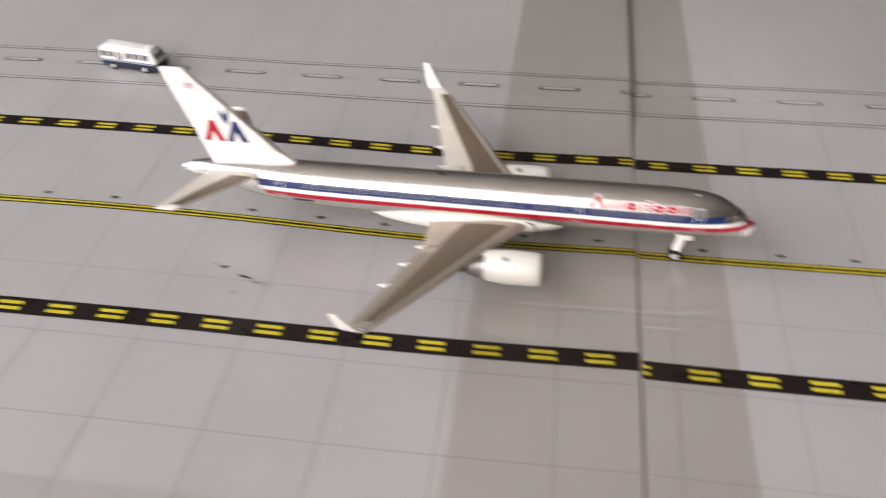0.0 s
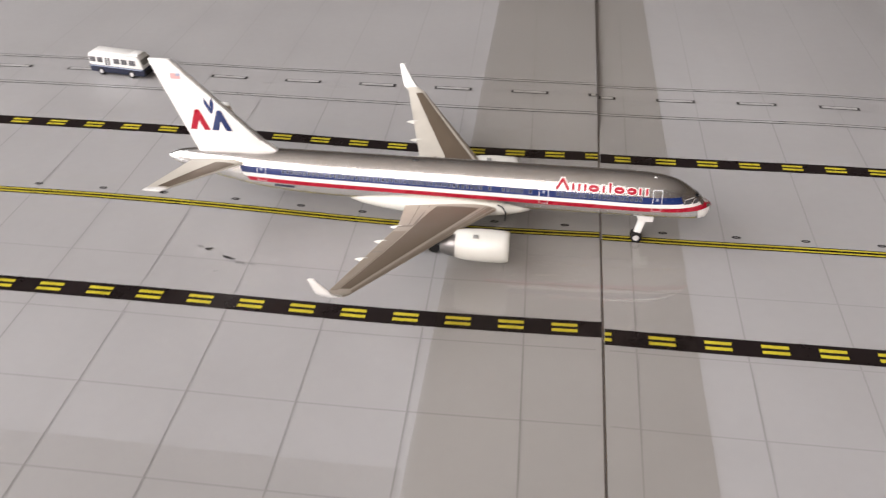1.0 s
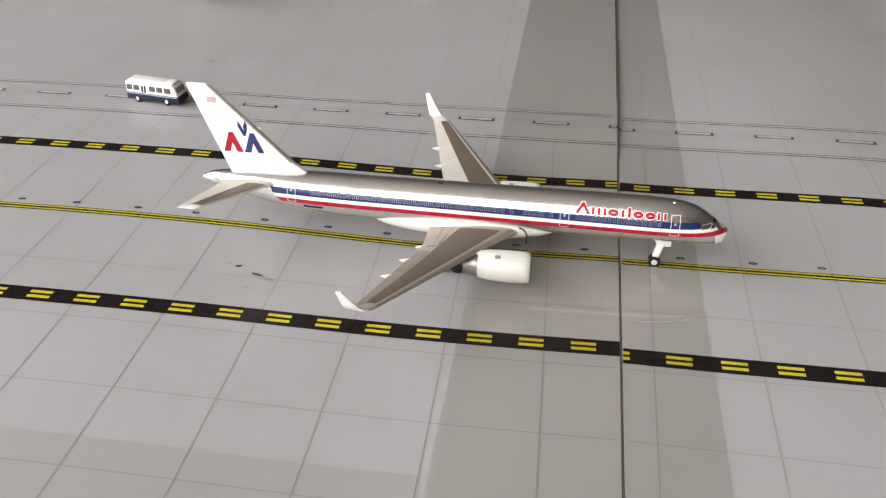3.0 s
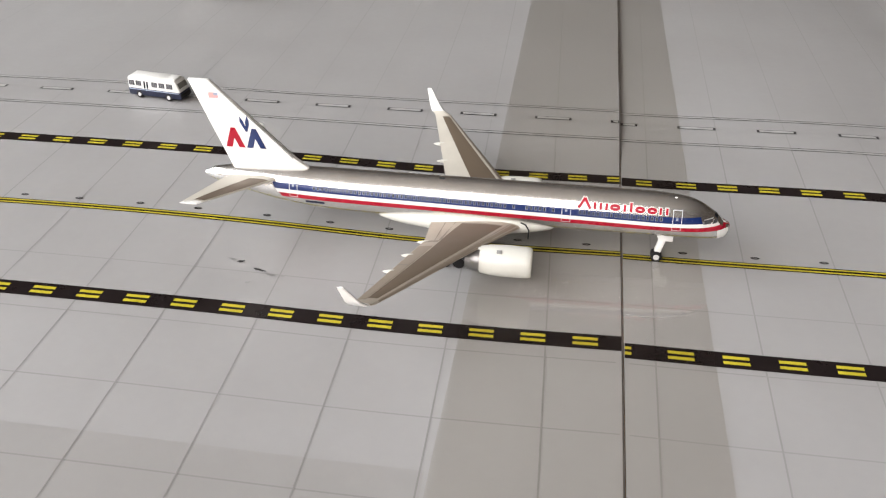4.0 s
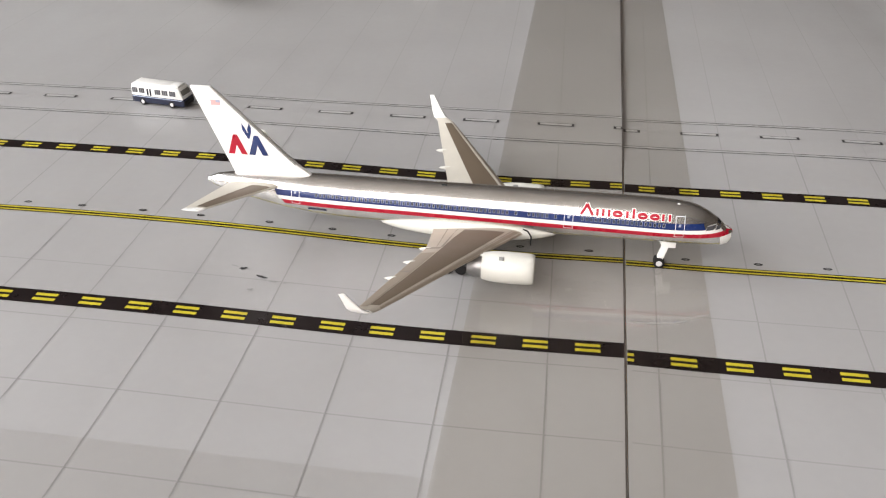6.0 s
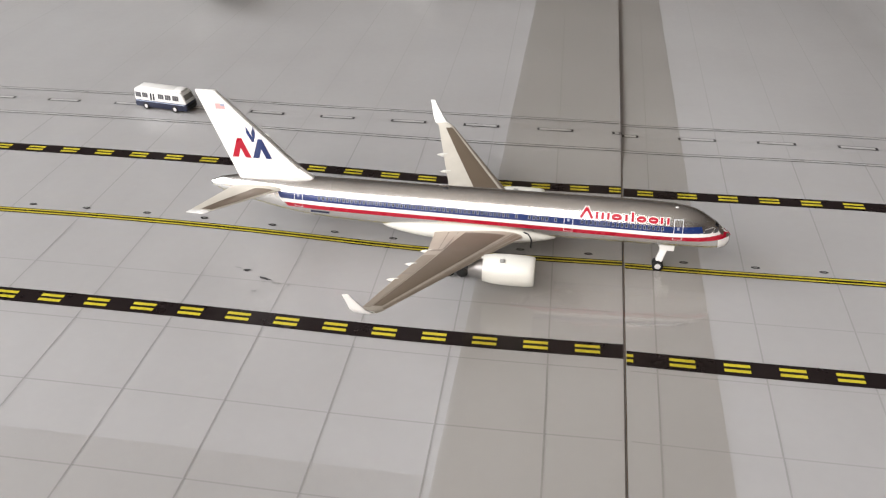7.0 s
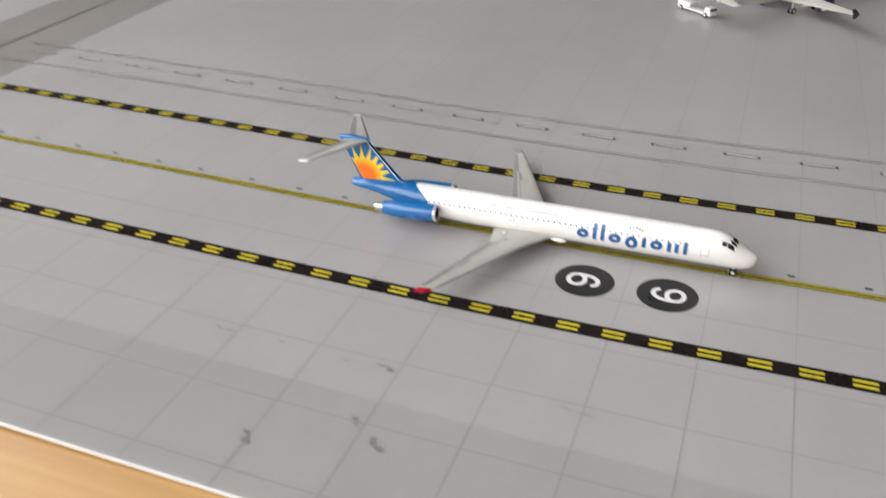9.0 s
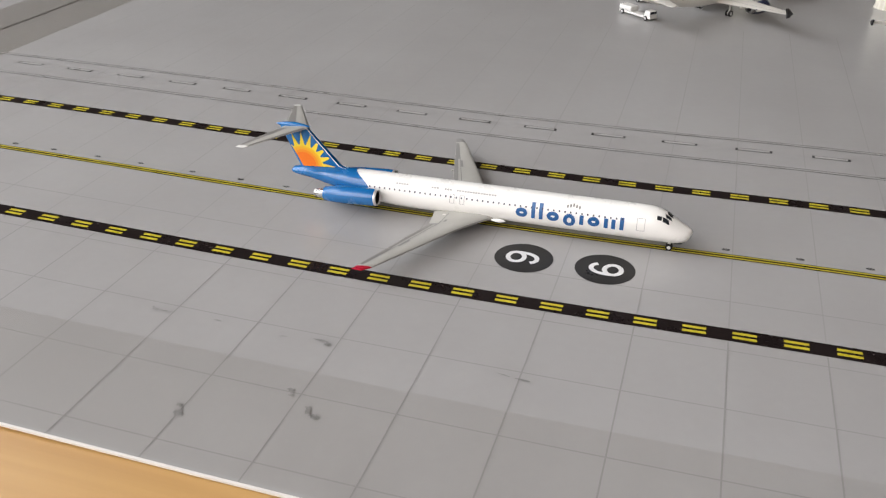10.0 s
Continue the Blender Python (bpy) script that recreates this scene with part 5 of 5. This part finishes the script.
service_truck(stand(-1.85, 25.5, -93), 24, "white service truck with dark chassis parked under an airliner's wing", False, 15.0, 4.2, DARK)


# ---- parked airliners at the gates ----
def gate_jet(m, k, label, fin_mat, fin_top, logo, engine_mat, kspan=1.0, kr=1.0, tail_half=18.0, fin_h=14.6, w_at=0.33, sweep=9.6, fence=1.0):
    """A white twin-jet on its undercarriage; k scales its length."""
    j = thing("model_airliner", m, label, "model airplane", "model airliners")
    L = 111.0 * k
    h = Hull([(0, 0.05, -1.4, -1.6), (0.5, 1.1, -0.3, -2.7), (1.6, 2.1, 0.7, -3.6), (3.5, 3.1, 2.0, -4.3), (6, 3.9, 3.6, -4.8), (9, 4.5, 4.6, -5), (13, 4.85, 5, -5.1), (18, 4.95, 5.1, -5.15),
              (L * 0.64, 4.95, 5.1, -5.15), (L * 0.74, 4.8, 5.1, -4.2), (L * 0.84, 4.1, 5.0, -2.2), (L * 0.92, 2.9, 4.7, 0.0), (L * 0.98, 1.4, 4.1, 2.0), (L, 0.6, 3.6, 2.8)], 9.6 if kr == 1 else 8.6)
    h.rows = [(d, a * kr, b * kr, c * kr) for d, a, b, c in h.rows]
    bm = bmesh.new()
    h.body(bm, 0.02, L)
    f = part("fuselage", bm, JET_WHITE, j, "plain off-white fuselage")
    for side in (-1, 1):
        bm = bmesh.new()
        h.level(bm, 14, L * 0.80, 0.7, 1.05, 0.06, side, 20, 1)
        part("window_line", bm, MID_GREY, f)
        d = 17.0
        for i in range(9):
            if i != 2:
                bm = bmesh.new()
                h.level(bm, d, d + 1.25, 2.3, 3.6, 0.07, side, 1, 2)
                part("title_block", bm, MID_GREY, f)
            d += 2.1
        bm = bmesh.new()
        h.patch(bm, 3.4, 5.4, 48, 86, 0.06, side, 2, 6, 0.6)
        part("windshield", bm, WINDOW_DARK, f, "dark cockpit window")
        w0 = L * w_at
        half = 42.0 * kspan
        wz = 10.4
        wing = Wing([(2, -w0, 21 * k, 6.0, 2.3, 0), (14 * kspan, -w0 - 7, 13.0 * k, 6.7, 1.5, 4), (half, -w0 - 7 - (half - 14 * kspan) * 0.50, 4.2, wz, 0.6, 5)], side)
        bm = bmesh.new()
        wing.body(bm)
        w = part("wing", bm, JET_WHITE, j, "off-white swept wing")
        bm = bmesh.new()
        wing.patch(bm, 0.25, 1.97, 0.68, 0.70, 0.05, 8, 1)
        part("panel_line", bm, MID_GREY, w)
        if fence:
            xt = -w0 - 7 - (half - 14 * kspan) * 0.50
            bm = bmesh.new()
            slab(bm, [(xt - 0.6, wz), (xt - 3.0, wz - 1.6 * fence), (xt - 4.6, wz - 1.4 * fence), (xt - 4.6, wz), (xt - 6.0, wz + 2.8 * fence), (xt - 4.4, wz + 2.8 * fence)], 0.3, 0.1)
            for v in bm.verts:
                v.co.y += side * half
            part("wingtip_fence", bm, DARK, w, "dark upright wingtip fence")
        for y in (16 * kspan, 26 * kspan):
            yy, x, ch, z, th, ca = wing.row(1 + (y - 14 * kspan) / (half - 14 * kspan))
            bm = bmesh.new()
            pod(bm, x - ch * 0.9, side * y, z - 0.5, 5, 0.45, 0.6)
            part("flap_fairing", bm, JET_WHITE, w)
        e = engine(j, -w0 - 0.5, side * 14.5 * kspan, 4.4, 12.5, 3.0, engine_mat, BARE, label="engine under the wing")
        bm = bmesh.new()
        add_box(bm, -w0 - 8, side * 14.5 * kspan, 6.9, 8, 0.9, 1.4, 0.3)
        part("pylon", bm, JET_WHITE, e)
        tail = Wing([(1, -L * 0.875, 10.0, 12.3, 1.1, 5), (tail_half, -L * 0.875 - 12.0, 4.0, 13.6, 0.5, 5)], side)
        bm = bmesh.new()
        tail.body(bm)
        part("tailplane", bm, JET_WHITE, j, "off-white tailplane")
        gear_leg(j, -L * (w_at + 0.15), side * 9.0, 6.5, 1.45, (0,), "main_gear", 0.9, False)
    gear_leg(j, -13.0, 0, 5.2, 1.1, (0,), "nose_gear", 0.6, True)
    zt = 13.7 if kr == 1 else 11.4
    x0 = -L * 0.825
    bm = bmesh.new()
    slab(bm, [(-L * 0.975, zt - 0.6), (x0, zt + 0.6), (x0 - 3.0, zt + 2.3), (-L * 0.965 - sweep + 5.2, zt + fin_h), (-L * 0.965 - sweep, zt + fin_h)], 0.6, 0.3)
    fn = part("fin", bm, fin_mat, j, "painted fin")
    if fin_top is not None:
        bm = bmesh.new()
        add_box(bm, -L * 0.965 - sweep + 2.8, 0, zt + fin_h + 0.3, 5.8, 1.5, 1.6, 0.3)
        part("fin_cap", bm, fin_top, fn, "red cap on the fin")
        bm = bmesh.new()
        add_box(bm, -L * 0.965 - sweep + 3.1, 0, zt + fin_h - 0.75, 6.0, 1.4, 0.5, 0.1)
        part("fin_band", bm, WHITE, fn)
    if logo:
        for y in (-0.63, 0.63):
            bm = bmesh.new()
            xq = -L * 0.965 + 5.4 - sweep / 2
            flat(bm, [(xq - 5.2, zt + 5.2), (xq - 0.6, zt + 5.2), (xq - 2.0, zt + 9.2), (xq - 6.6, zt + 9.2)], y)
            part("emblem_block", bm, LOGO_GREY, fn)
    return j


def nosed(x, y, turn, length):
    """Where the nose stands when the tail cone is at x, y."""
    return stand(x + length / U * 0.001 * math.cos(radians(turn)), y + length / U * 0.001 * math.sin(radians(turn)), turn)


gate_jet(nosed(-18.6, 22.95, 51.5, 111), 1.0, "off-white model airliner with red-capped navy fin parked at a gate", DEEP_NAVY, RED, True, DEEP_NAVY, 1.13, 1.0, 20.5, 16.4, 0.39)
gate_jet(nosed(-4.72, 19.65, 94.5, 100), 0.90, "off-white model airliner with red-capped dark fin nosed to its gate", BLACK_NAVY, RED, True, OLD_WHITE, 1.06, 1.0, 16.5, 16.0, 0.38, 5.0, 0.6)
gate_jet(nosed(5.15, 23.45, 113, 85.5), 0.77, "white regional model jet with a blue fin, parked at an angle", DEEP_NAVY, None, False, OLD_WHITE, 0.62, 0.72, 18.0, 14.6, 0.42, 7.0, 0.0)


def jet_bridge(m, label, r=8.0):
    """A fluted rotunda on the apron, a ribbed tunnel and a cabin at its end."""
    b = thing("jet_bridge", m, label, "jet bridge", "jet bridges")
    bm = bmesh.new()
    rings = []
    for z, f in ((0, 1.0), (0.6, 1.0), (0.6, 0.94), (17.4, 0.94), (17.4, 1.02), (18.6, 1.02)):
        rings.append([Vector((r * f * (1 + (0.05 if i % 4 < 2 else -0.04)) * math.cos(2 * math.pi * i / 64), r * f * (1 + (0.05 if i % 4 < 2 else -0.04)) * math.sin(2 * math.pi * i / 64), z)) for i in range(64)])
    vs = sheet(bm, rings, True)
    bm.faces.new(vs[-1])
    part("rotunda", bm, BRIDGE_CREAM, b, "cream fluted rotunda")
    bm = bmesh.new()
    for i in range(11):
        add_box(bm, 0, r + 1.5 + i * 3.5, 12.5, 7.0 if i % 2 else 6.4, 3.5, 6.6 if i % 2 else 6.0, 0.15)
    part("tunnel", bm, OLD_WHITE, b, "ribbed white tunnel")
    bm = bmesh.new()
    add_box(bm, 0, r + 43, 12.5, 9.5, 9, 8, 0.6)
    part("cabin", bm, OLD_WHITE, b, "white bridge cabin")
    bm = bmesh.new()
    rod(bm, (0, r + 36, 0.3), (0, r + 36, 9.6), 1.0, 14)
    add_box(bm, 0, r + 36, 0.6, 6, 3, 1.2, 0.3)
    part("column", bm, MID_GREY, b, "grey support column")
    return b


jet_bridge(stand(-13.75, 34.3, -20), "cream fluted jet bridge standing beside the airliner's nose", 9.0)
jet_bridge(stand(-7.55, 30.3, -8), "cream fluted jet bridge standing beside the airliner's nose", 7.0)
jet_bridge(stand(1.4, 34.6, 5), "cream fluted jet bridge standing beside the regional jet")
